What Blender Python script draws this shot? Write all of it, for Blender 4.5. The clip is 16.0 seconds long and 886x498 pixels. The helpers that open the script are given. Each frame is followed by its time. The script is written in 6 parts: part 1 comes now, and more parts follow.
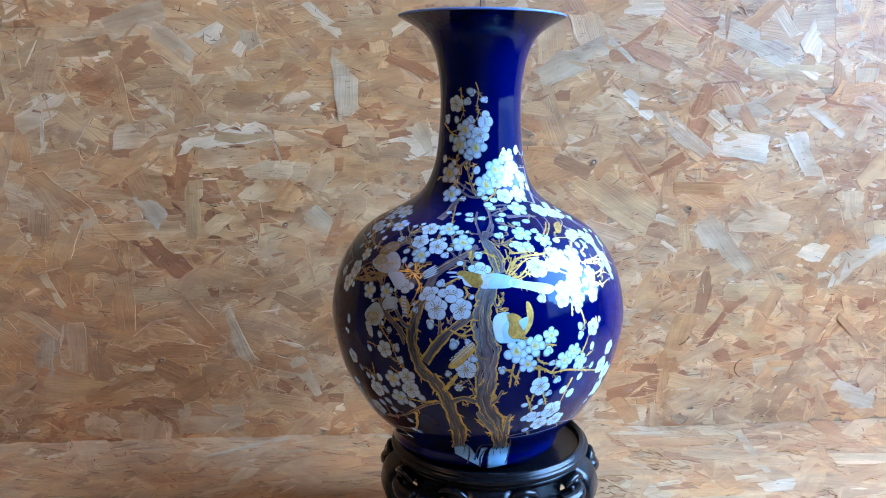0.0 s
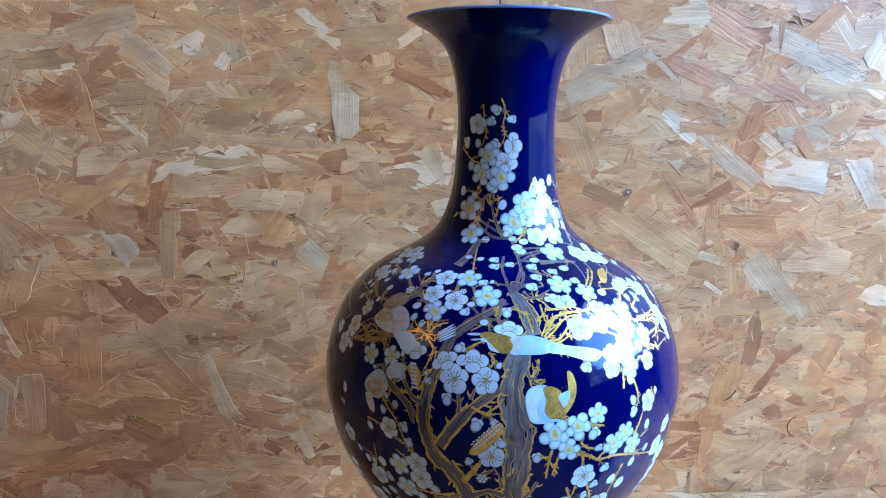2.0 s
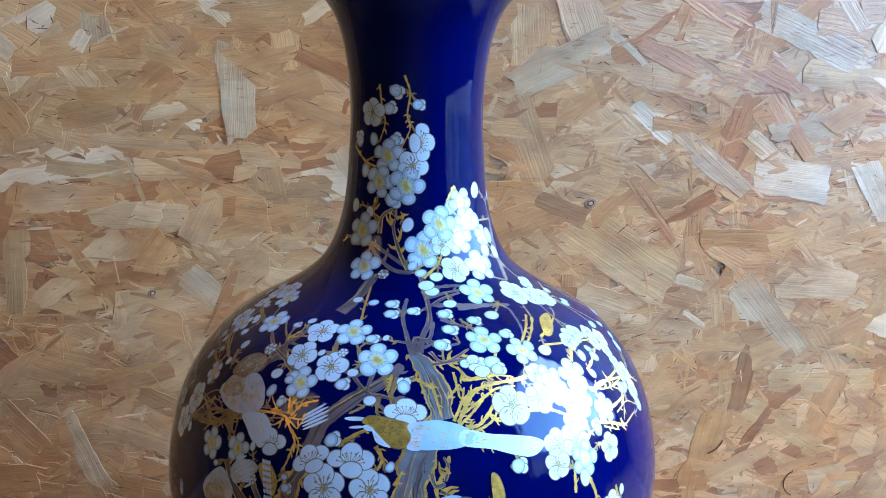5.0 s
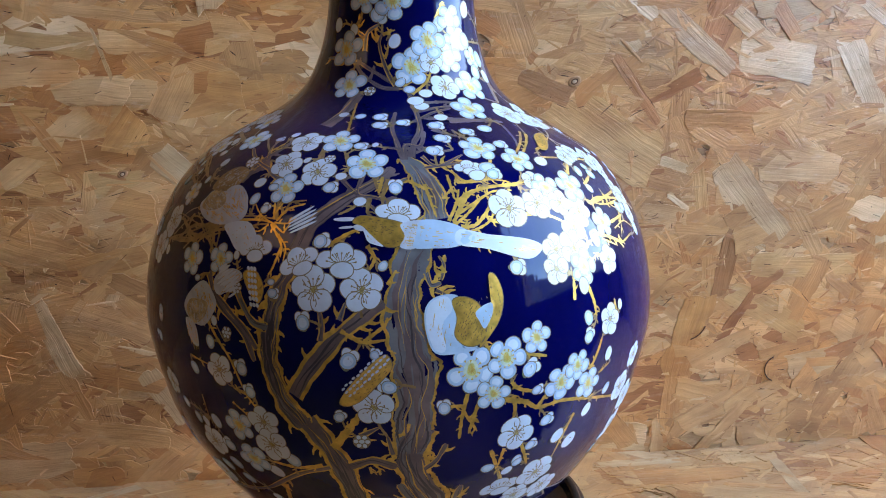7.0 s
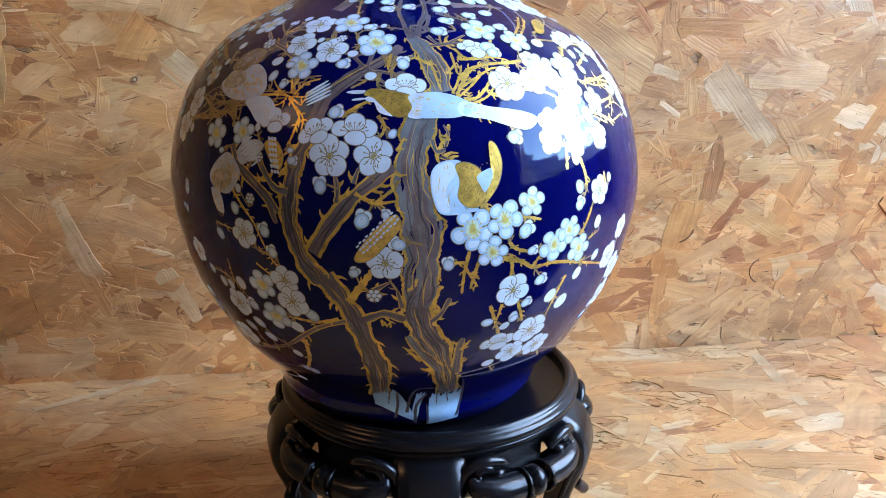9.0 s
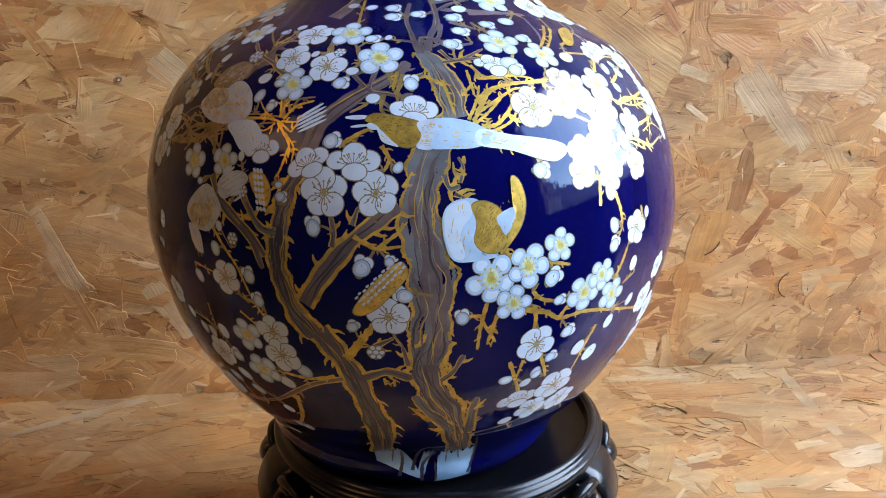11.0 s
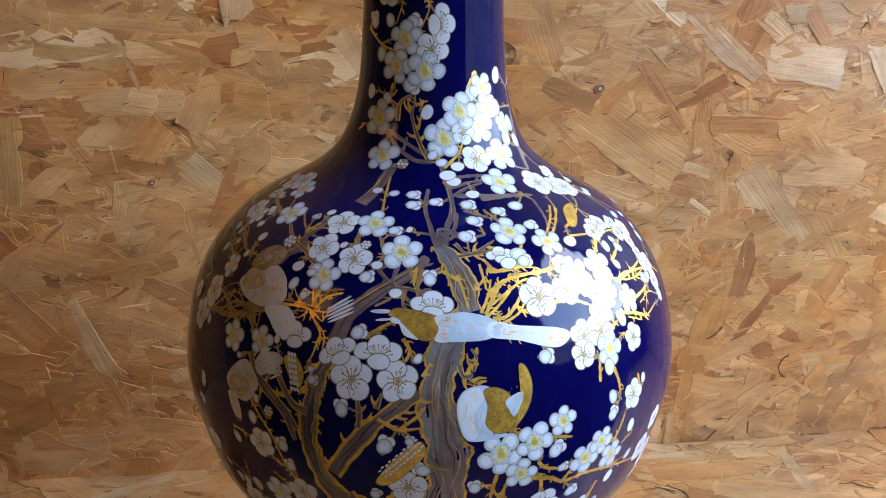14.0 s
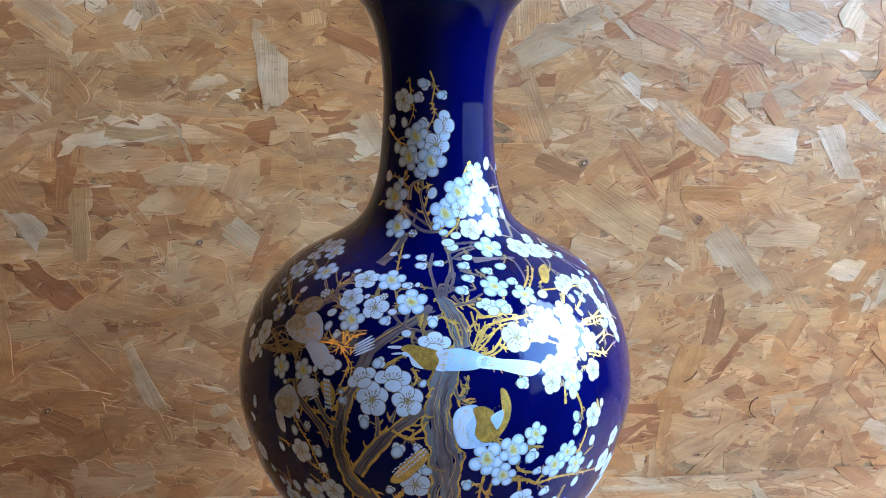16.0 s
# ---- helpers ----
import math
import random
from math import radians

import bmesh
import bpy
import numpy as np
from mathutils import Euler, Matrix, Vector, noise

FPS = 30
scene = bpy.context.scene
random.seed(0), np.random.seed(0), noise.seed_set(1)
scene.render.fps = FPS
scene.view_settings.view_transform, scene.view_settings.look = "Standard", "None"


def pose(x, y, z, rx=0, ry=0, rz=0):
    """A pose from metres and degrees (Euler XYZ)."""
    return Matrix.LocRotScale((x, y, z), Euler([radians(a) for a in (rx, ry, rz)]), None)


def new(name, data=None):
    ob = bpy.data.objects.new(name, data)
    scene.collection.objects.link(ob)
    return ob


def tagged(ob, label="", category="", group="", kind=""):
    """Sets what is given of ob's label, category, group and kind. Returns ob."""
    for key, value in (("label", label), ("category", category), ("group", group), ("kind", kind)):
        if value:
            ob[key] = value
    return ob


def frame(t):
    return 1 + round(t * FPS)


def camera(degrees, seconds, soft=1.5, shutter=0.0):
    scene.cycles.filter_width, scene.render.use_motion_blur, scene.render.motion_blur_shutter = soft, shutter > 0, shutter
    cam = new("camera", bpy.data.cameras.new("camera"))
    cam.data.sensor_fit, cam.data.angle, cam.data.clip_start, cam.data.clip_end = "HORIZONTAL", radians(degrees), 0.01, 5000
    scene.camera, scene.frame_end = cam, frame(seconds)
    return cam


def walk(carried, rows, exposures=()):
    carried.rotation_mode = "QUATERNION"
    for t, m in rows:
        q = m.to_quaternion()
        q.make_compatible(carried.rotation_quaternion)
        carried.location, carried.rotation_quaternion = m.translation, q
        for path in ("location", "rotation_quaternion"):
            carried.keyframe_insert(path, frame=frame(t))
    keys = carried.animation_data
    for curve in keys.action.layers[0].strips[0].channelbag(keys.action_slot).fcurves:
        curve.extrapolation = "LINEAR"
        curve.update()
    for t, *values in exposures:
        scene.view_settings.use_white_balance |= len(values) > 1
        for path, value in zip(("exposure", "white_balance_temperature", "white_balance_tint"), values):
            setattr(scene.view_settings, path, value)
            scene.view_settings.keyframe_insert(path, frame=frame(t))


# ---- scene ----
cam = camera(57.57, 16.0, soft=1.0)
ROWS = [
    (0.0, -0.0762, -0.6330, 0.3790, 78.79, -0.24, -4.32),
    (0.5, -0.0799, -0.6071, 0.3822, 79.33, -0.43, -4.22),
    (1.0, -0.0823, -0.5801, 0.3800, 79.82, -0.42, -4.18),
    (1.5, -0.0825, -0.5513, 0.3788, 80.17, -0.42, -4.12),
    (2.0, -0.0777, -0.5217, 0.3755, 80.36, -0.43, -4.15),
    (2.5, -0.0679, -0.4972, 0.3743, 80.43, -0.41, -4.40),
    (3.0, -0.0614, -0.4693, 0.3806, 80.55, -0.46, -4.82),
    (3.2, -0.0572, -0.4590, 0.3765, 80.72, -0.53, -4.74),
    (5.3, -0.0260, -0.3797, 0.3598, 80.92, -0.36, -6.38),
    (5.5, -0.0269, -0.3787, 0.3532, 80.81, -0.36, -6.66),
    (6.0, -0.0308, -0.3752, 0.3353, 80.28, -0.28, -7.31),
    (6.5, -0.0298, -0.3762, 0.3174, 79.28, -0.19, -7.81),
    (7.0, -0.0344, -0.3789, 0.3044, 78.11, -0.16, -8.14),
    (7.5, -0.0362, -0.3805, 0.2926, 76.75, -0.09, -8.31),
    (8.0, -0.0353, -0.3864, 0.2841, 75.45, -0.05, -8.42),
    (8.5, -0.0373, -0.3986, 0.2797, 74.39, -0.06, -8.48),
    (9.0, -0.0419, -0.4124, 0.2855, 73.66, -0.11, -8.36),
    (9.2, -0.0424, -0.4175, 0.2894, 73.47, -0.12, -8.29),
    (11.3, -0.0360, -0.3526, 0.2956, 72.32, -0.37, -7.93),
    (11.5, -0.0351, -0.3466, 0.2966, 72.21, -0.15, -7.92),
    (12.0, -0.0364, -0.3375, 0.3039, 72.00, -0.20, -7.88),
    (12.5, -0.0392, -0.3383, 0.3166, 71.99, -0.21, -7.76),
    (13.0, -0.0383, -0.3484, 0.3334, 71.99, -0.31, -7.58),
    (13.5, -0.0395, -0.3602, 0.3493, 72.32, -0.39, -7.35),
    (14.0, -0.0409, -0.3731, 0.3644, 72.91, -0.42, -7.04),
    (14.5, -0.0439, -0.3891, 0.3744, 73.88, -0.41, -6.71),
    (15.0, -0.0520, -0.4117, 0.3780, 74.79, -0.39, -6.41),
    (15.5, -0.0518, -0.4378, 0.3831, 75.69, -0.38, -6.19),
    (16.0, -0.0459, -0.4622, 0.3909, 76.64, -0.41, -6.10),
]

EXPOSURES = [(0.0, 5.66, 4850, 2), (3.0, 5.50, 5050, 2), (5.5, 5.36, 5350, 2), (7.0, 5.04, 6700, 9), (8.0, 5.36, 6800, 9), (9.0, 5.60, 6450, 7), (11.5, 5.37, 7900, 11), (12.5, 5.30, 8350, 14), (14.0, 5.08, 8100, 14), (16.0, 5.38, 5800, 5)]
walk(cam, [(t, pose(*row)) for t, *row in ROWS], EXPOSURES)

# ---- light: an overcast-bright sky through the wide opening on the right ----
world = bpy.data.worlds.new("sky")
scene.world = world
world.use_nodes = True
wn = world.node_tree.nodes
sky = wn.new("ShaderNodeTexSky")
sky.sky_type, sky.sun_disc = "NISHITA", False
sky.sun_elevation, sky.sun_rotation = radians(58), radians(45)
sky.air_density, sky.dust_density, sky.ozone_density = 1.0, 1.2, 1.0
world.node_tree.links.new(sky.outputs[0], wn["Background"].inputs[0])
wn["Background"].inputs[1].default_value = 0.15


# ---- materials ----
def material(name, rough=0.5, metal=0.0, coat=0.0):
    m = bpy.data.materials.new(name)
    m.use_nodes = True
    p = m.node_tree.nodes["Principled BSDF"]
    p.inputs["Roughness"].default_value, p.inputs["Metallic"].default_value = rough, metal
    p.inputs["Coat Weight"].default_value, p.inputs["Coat Roughness"].default_value = coat, 0.03
    return m, m.node_tree.nodes, m.node_tree.links, p


def ramp(nodes, stops):
    r = nodes.new("ShaderNodeValToRGB")
    while len(r.color_ramp.elements) < len(stops):
        r.color_ramp.elements.new(0.5)
    for e, (at, col) in zip(r.color_ramp.elements, stops):
        e.position, e.color = at, (*col, 1)
    return r


def noise_tex(nodes, scale, detail=4, rough=0.55):
    n = nodes.new("ShaderNodeTexNoise")
    n.inputs["Scale"].default_value, n.inputs["Detail"].default_value, n.inputs["Roughness"].default_value = scale, detail, rough
    return n


def mix(nodes, links, kind, fac, a, b):
    m = nodes.new("ShaderNodeMix")
    m.data_type, m.blend_type = "RGBA", kind
    for value, sock in ((fac, m.inputs[0]), (a, m.inputs[6]), (b, m.inputs[7])):
        if isinstance(value, (int, float)):
            sock.default_value = value
        elif isinstance(value, tuple):
            sock.default_value = (*value, 1)
        else:
            links.new(value, sock)
    return m.outputs[2]


def bump(nodes, links, p, height, strength, distance=0.001):
    b = nodes.new("ShaderNodeBump")
    b.inputs["Strength"].default_value, b.inputs["Distance"].default_value = strength, distance
    links.new(height, b.inputs["Height"])
    links.new(b.outputs[0], p.inputs["Normal"])


PALETTE = ((0.0, (0.37, 0.155, 0.055)), (0.09, (0.53, 0.25, 0.085)), (0.2, (0.64, 0.35, 0.135)), (0.34, (0.50, 0.27, 0.108)), (0.48, (0.66, 0.41, 0.20)), (0.6, (0.59, 0.315, 0.117)),
           (0.74, (0.67, 0.405, 0.18)), (0.86, (0.46, 0.24, 0.092)), (0.94, (0.70, 0.46, 0.24)), (1.0, (0.78, 0.585, 0.365)))


def strand_material(name, joined=False, tone=None, shelf_tint=None):
    """Wood flake: grain runs along U of its own map; the tone differs from flake to flake."""
    m, n, k, p = material(name, 0.38)
    p.inputs["Specular IOR Level"].default_value = 0.7
    uv = n.new("ShaderNodeUVMap")
    uv.uv_map = "grain"
    if joined:
        rnd = n.new("ShaderNodeNewGeometry").outputs["Random Per Island"]
    else:
        rnd = n.new("ShaderNodeObjectInfo").outputs["Random"]
    shift = n.new("ShaderNodeVectorMath")
    shift.operation = "MULTIPLY_ADD"
    wide = n.new("ShaderNodeCombineXYZ")
    for q in range(3):
        k.new(rnd, wide.inputs[q])
    k.new(wide.outputs[0], shift.inputs[0])
    shift.inputs[1].default_value = (37.0, 91.0, 53.0)
    k.new(uv.outputs[0], shift.inputs[2])

    # the grain wanders a little along each flake
    sway = noise_tex(n, 30, 2)
    k.new(shift.outputs[0], sway.inputs[0])
    wander = n.new("ShaderNodeVectorMath")
    wander.operation = "MULTIPLY_ADD"
    k.new(sway.outputs[1], wander.inputs[0])
    wander.inputs[1].default_value = (0.0, 0.005, 0.0)
    k.new(shift.outputs[0], wander.inputs[2])

    def stretched(sx, sy, scale, detail):
        mp = n.new("ShaderNodeMapping")
        mp.inputs["Scale"].default_value = (sx, sy, 1)
        k.new(wander.outputs[0], mp.inputs[0])
        t = noise_tex(n, scale, detail)
        k.new(mp.outputs[0], t.inputs[0])
        return t.outputs[0]

    fibre = stretched(16, 460, 1.0, 6)
    fine = stretched(45, 1500, 1.0, 3)
    band = stretched(5, 70, 1.0, 3)
    blot = stretched(22, 40, 1.0, 3)
    base = ramp(n, PALETTE if tone is None else ((0.0, tuple(c * 0.86 for c in tone)), (1.0, tuple(min(c * 1.1, 0.85) for c in tone))))
    k.new(rnd, base.inputs[0])
    fr = ramp(n, ((0.22, (0.86, 0.82, 0.77)), (0.5, (0.99, 0.985, 0.98)), (0.78, (1.05, 1.05, 1.05))))
    k.new(fibre, fr.inputs[0])
    br = ramp(n, ((0.3, (0.80, 0.74, 0.66)), (0.65, (1.06, 1.06, 1.06))))
    k.new(band, br.inputs[0])
    col = mix(n, k, "MULTIPLY", 0.8, base.outputs[0], fr.outputs[0])
    fi = ramp(n, ((0.28, (0.84, 0.79, 0.73)), (0.46, (1.02, 1.02, 1.02))))
    k.new(fine, fi.inputs[0])
    col = mix(n, k, "MULTIPLY", 0.7, col, fi.outputs[0])
    col = mix(n, k, "MULTIPLY", 0.8, col, br.outputs[0])
    bl = ramp(n, ((0.36, (0.72, 0.6, 0.48)), (0.55, (1.0, 1.0, 1.0))))
    k.new(blot, bl.inputs[0])
    col = mix(n, k, "MULTIPLY", 0.5, col, bl.outputs[0])
    # patches, torn dark fibres and pale scuffs that run on across neighbouring flakes
    at = n.new("ShaderNodeNewGeometry").outputs["Position"]

    def across(sx, sy, sz, detail, rough):
        mp = n.new("ShaderNodeMapping")
        mp.inputs["Scale"].default_value = (sx, sy, sz)
        mp.inputs["Rotation"].default_value = (0, 0.12, 0.09)
        k.new(at, mp.inputs[0])
        t = noise_tex(n, 1.0, detail, rough)
        k.new(mp.outputs[0], t.inputs[0])
        return t.outputs[0]

    stain = ramp(n, ((0.42, (1.0, 1.0, 1.0)), (0.62, (1.06, 0.92, 0.76))))
    k.new(across(9, 16, 16, 3, 0.5), stain.inputs[0])
    col = mix(n, k, "MULTIPLY", 1.0, col, stain.outputs[0])
    patch_r = ramp(n, ((0.32, (0.74, 0.67, 0.58)), (0.5, (1.0, 0.99, 0.97)), (0.7, (1.18, 1.17, 1.16))))
    k.new(across(18, 45, 45, 5, 0.6), patch_r.inputs[0])
    col = mix(n, k, "MULTIPLY", 0.85, col, patch_r.outputs[0])
    torn = ramp(n, ((0.63, (1, 1, 1)), (0.70, (0.58, 0.45, 0.34)), (0.76, (0.40, 0.28, 0.18))))
    k.new(across(70, 330, 330, 5, 0.62), torn.inputs[0])
    col = mix(n, k, "MULTIPLY", 0.8, col, torn.outputs[0])
    scuff = ramp(n, ((0.58, (0, 0, 0)), (0.74, (0.22, 0.22, 0.22))))
    k.new(across(55, 160, 160, 6, 0.68), scuff.inputs[0])
    col = mix(n, k, "MIX", scuff.outputs[0], col, (0.76, 0.64, 0.50))
    if shelf_tint:
        col = mix(n, k, "MULTIPLY", 1.0, col, shelf_tint)
    k.new(col, p.inputs["Base Color"])
    add = n.new("ShaderNodeMath")
    add.operation = "MULTIPLY_ADD"
    k.new(fine, add.inputs[0])
    add.inputs[1].default_value = 0.5
    k.new(fibre, add.inputs[2])
    bump(n, k, p, add.outputs[0], 0.55, 0.0008)
    return m


STRAND = strand_material("flake_wood")
STRANDS = strand_material("flake_wood_joined", joined=True)
# even multiplier: shelf flakes come out darker and slightly bluer than wall flakes
SHELF_TINT = (0.80, 0.835, 0.86)
SHELF_STRAND = strand_material("shelf_flake_wood", shelf_tint=SHELF_TINT)
SHELF_STRANDS = strand_material("shelf_flake_wood_joined", joined=True, shelf_tint=SHELF_TINT)
PALE = strand_material("pale_flake", tone=(0.69, 0.51, 0.32))
GREY = strand_material("grey_flake", tone=(0.61, 0.42, 0.235))
SHELF_PALE = strand_material("shelf_pale_flake", tone=(0.69, 0.51, 0.32), shelf_tint=SHELF_TINT)
SHELF_GREY = strand_material("shelf_grey_flake", tone=(0.61, 0.42, 0.235), shelf_tint=SHELF_TINT)
SHELF_ORANGE = strand_material("shelf_orange_flake", tone=(0.597, 0.310, 0.104), shelf_tint=SHELF_TINT)
RUST = strand_material("rust_flake", tone=(0.391, 0.184, 0.068))
ORANGE = strand_material("orange_flake", tone=(0.597, 0.310, 0.104))
TAN = strand_material("tan_flake", tone=(0.587, 0.359, 0.152))


def board_material():
    m, n, k, p = material("pressed_board", 0.62)
    tc = n.new("ShaderNodeTexCoord")
    mp = n.new("ShaderNodeMapping")
    mp.inputs["Scale"].default_value = (1.0, 3.0, 3.0)
    k.new(tc.outputs["Object"], mp.inputs[0])
    a, c = noise_tex(n, 22, 6, 0.65), noise_tex(n, 160, 4)
    k.new(mp.outputs[0], a.inputs[0]), k.new(mp.outputs[0], c.inputs[0])
    r = ramp(n, ((0.25, (0.20, 0.10, 0.045)), (0.45, (0.40, 0.235, 0.11)), (0.62, (0.52, 0.34, 0.17)), (0.8, (0.62, 0.46, 0.28))))
    k.new(a.outputs[0], r.inputs[0])
    g = ramp(n, ((0.3, (0.7, 0.64, 0.56)), (0.7, (1.08, 1.08, 1.08))))
    k.new(c.outputs[0], g.inputs[0])
    k.new(mix(n, k, "MULTIPLY", 0.8, r.outputs[0], g.outputs[0]), p.inputs["Base Color"])
    bump(n, k, p, c.outputs[0], 0.4)
    return m


BOARD = board_material()


def plain(name, colour, rough=0.5, metal=0.0, coat=0.0, vary=0.12, scale=60, relief=0.0):
    m, n, k, p = material(name, rough, metal, coat)
    tc = n.new("ShaderNodeTexCoord")
    a = noise_tex(n, scale, 5)
    k.new(tc.outputs["Object"], a.inputs[0])
    r = ramp(n, ((0.3, tuple(c * (1 - vary) for c in colour)), (0.7, tuple(min(1, c * (1 + vary)) for c in colour))))
    k.new(a.outputs[0], r.inputs[0])
    k.new(r.outputs[0], p.inputs["Base Color"])
    if relief:
        bump(n, k, p, a.outputs[0], relief, 0.0004)
    return m


def glaze_material():
    m, n, k, p = material("cobalt_glaze", 0.035)
    p.inputs["IOR"].default_value = 1.32
    # blue of the mirrored sky put into the reflection colour
    p.inputs["Specular Tint"].default_value = (0.60, 0.78, 1.0, 1)
    tc = n.new("ShaderNodeTexCoord")
    a = noise_tex(n, 35, 4)
    mp = n.new("ShaderNodeMapping")
    mp.inputs["Scale"].default_value = (1.0, 1.0, 0.35)
    k.new(tc.outputs["Object"], mp.inputs[0]), k.new(mp.outputs[0], a.inputs[0])
    r = ramp(n, ((0.3, (0.0006, 0.0012, 0.034)), (0.7, (0.0010, 0.0020, 0.058))))
    k.new(a.outputs[0], r.inputs[0])
    k.new(r.outputs[0], p.inputs["Base Color"])
    fine = noise_tex(n, 240, 3)
    k.new(tc.outputs["Object"], fine.inputs[0])
    # faint upright ripples left by throwing and brushing the glaze
    up = n.new("ShaderNodeMapping")
    up.inputs["Scale"].default_value = (330, 330, 20)
    rip = noise_tex(n, 1.0, 3)
    k.new(tc.outputs["Object"], up.inputs[0]), k.new(up.outputs[0], rip.inputs[0])
    add = n.new("ShaderNodeMath")
    add.operation = "MULTIPLY_ADD"
    k.new(fine.outputs[0], add.inputs[0])
    add.inputs[1].default_value = 0.3
    k.new(rip.outputs[0], add.inputs[2])
    bump(n, k, p, add.outputs[0], 0.13, 0.0006)
    return m


GLAZE = glaze_material()
RIMEDGE = plain("thin_blue_white_glaze", (0.16, 0.22, 0.46), 0.12, vary=0.2, scale=90)
RIMWHITE = plain("rim_white", (0.72, 0.76, 0.80), 0.15, coat=0.5, vary=0.06)
PETAL = plain("white_enamel", (0.53, 0.62, 0.69), 0.4, coat=0.08, vary=0.07, scale=220)
PETAL_DEEP = plain("blue_white_enamel", (0.33, 0.47, 0.60), 0.4, coat=0.08, vary=0.1, scale=220)
for enamel in (PETAL, PETAL_DEEP):
    enamel.node_tree.nodes["Principled BSDF"].inputs["Specular IOR Level"].default_value = 0.32
OUTLINE = plain("brown_line_enamel", (0.20, 0.15, 0.075), 0.4, 0.3, vary=0.3, scale=400)
CENTRE = plain("yellow_green_enamel", (0.50, 0.48, 0.13), 0.35, vary=0.25, scale=500)
CENTRE_PALE = plain("pale_green_enamel", (0.48, 0.55, 0.38), 0.32, coat=0.2, vary=0.2, scale=500)
OCHRE = plain("ochre_enamel", (0.36, 0.29, 0.14), 0.36, 0.15, vary=0.5, scale=420)
SEPAL = plain("leaf_green_enamel", (0.10, 0.13, 0.05), 0.4, vary=0.3, scale=300)
GOLD = plain("gold_enamel", (0.58, 0.37, 0.07), 0.40, 0.72, vary=0.35, scale=260, relief=0.3)
TWIG = plain("olive_gold_enamel", (0.26, 0.175, 0.06), 0.40, 0.35, vary=0.4, scale=220, relief=0.2)
STAMEN = plain("dull_gold_line", (0.24, 0.165, 0.05), 0.4, 0.4, vary=0.2, scale=400)
BARK = plain("grey_violet_enamel", (0.112, 0.083, 0.080), 0.33, coat=0.3, vary=0.45, scale=120)
BARK_DARK = plain("dark_bark_enamel", (0.032, 0.025, 0.032), 0.35, coat=0.3, vary=0.4, scale=160)
BARK_GREEN = plain("grey_blue_enamel", (0.13, 0.135, 0.14), 0.33, coat=0.3, vary=0.35, scale=120)
ICE = plain("ice_blue_enamel", (0.35, 0.49, 0.61), 0.36, coat=0.1, vary=0.12, scale=160)
SNOW = plain("sky_blue_enamel", (0.36, 0.58, 0.80), 0.25, coat=0.3, vary=0.15, scale=90)
PLUME = plain("pale_grey_enamel", (0.44, 0.50, 0.56), 0.3, coat=0.3, vary=0.15, scale=260)
EBONY = plain("black_lacquered_wood", (0.005, 0.0048, 0.0055), 0.23, coat=0.0, vary=0.35, scale=40, relief=0.08)
EBONY.node_tree.nodes["Principled BSDF"].inputs["Specular IOR Level"].default_value = 0.27
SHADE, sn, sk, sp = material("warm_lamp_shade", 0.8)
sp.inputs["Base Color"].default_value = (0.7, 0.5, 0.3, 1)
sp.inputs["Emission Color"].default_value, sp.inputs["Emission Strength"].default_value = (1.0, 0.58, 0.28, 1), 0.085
# dark fibres, rings and joint; also the shade painted between flakes
CREVICE = plain("dark_wood_and_gap_shade", (0.09, 0.042, 0.018), 0.8, vary=0.3, scale=300)
PITH = plain("pale_pith_wood", (0.52, 0.38, 0.24), 0.7, vary=0.3, scale=300)
KNOT = plain("brown_knot_wood", (0.36, 0.19, 0.085), 0.7, vary=0.4, scale=300)
PLASTER = plain("painted_plaster", (0.31, 0.205, 0.13), 0.85, vary=0.06, scale=4)
DARKWALL = plain("dark_unseen_wall", (0.04, 0.030, 0.024), 0.8, vary=0.2, scale=6)
CEILING = plain("unseen_dark_ceiling", (0.08, 0.058, 0.04), 0.9, vary=0.05, scale=4)
BOUNCE_FLOOR = plain("unseen_bounce_floor", (0.21, 0.155, 0.11), 0.8, vary=0.2, scale=8)
TURF = plain("distant_turf", (0.06, 0.085, 0.04), 0.9, vary=0.3, scale=0.5)
BRICKWORK = plain("distant_masonry", (0.34, 0.26, 0.21), 0.9, vary=0.2, scale=1.5)
SLATE = plain("distant_slate", (0.06, 0.06, 0.07), 0.7, vary=0.2, scale=2)
PANE = plain("dark_window_glass", (0.03, 0.035, 0.04), 0.1, vary=0.1, scale=2)


# ---- building helpers ----
def mesh_of(name, verts, faces, mats, slots=None, smooth=False):
    me = bpy.data.meshes.new(name)
    me.from_pydata(verts, [], faces)
    for m in mats:
        me.materials.append(m)
    if slots is not None:
        me.polygons.foreach_set("material_index", slots)
    if smooth:
        me.polygons.foreach_set("use_smooth", [True] * len(faces))
    me.update()
    return me


def put(name, me, parent=None, label="", m=None):
    ob = new(name, me)
    if m is not None:
        ob.matrix_basis = m
    if parent is not None:
        ob.parent = parent
    if label:
        ob["label"] = label
    return ob


def part(name, bm, mat, parent=None, label="", smooth=True):
    me = bpy.data.meshes.new(name)
    bm.normal_update()
    bm.to_mesh(me)
    bm.free()
    for m in (mat if isinstance(mat, (list, tuple)) else [mat]):
        me.materials.append(m)
    if smooth:
        me.polygons.foreach_set("use_smooth", [True] * len(me.polygons))
    return put(name, me, parent, label)


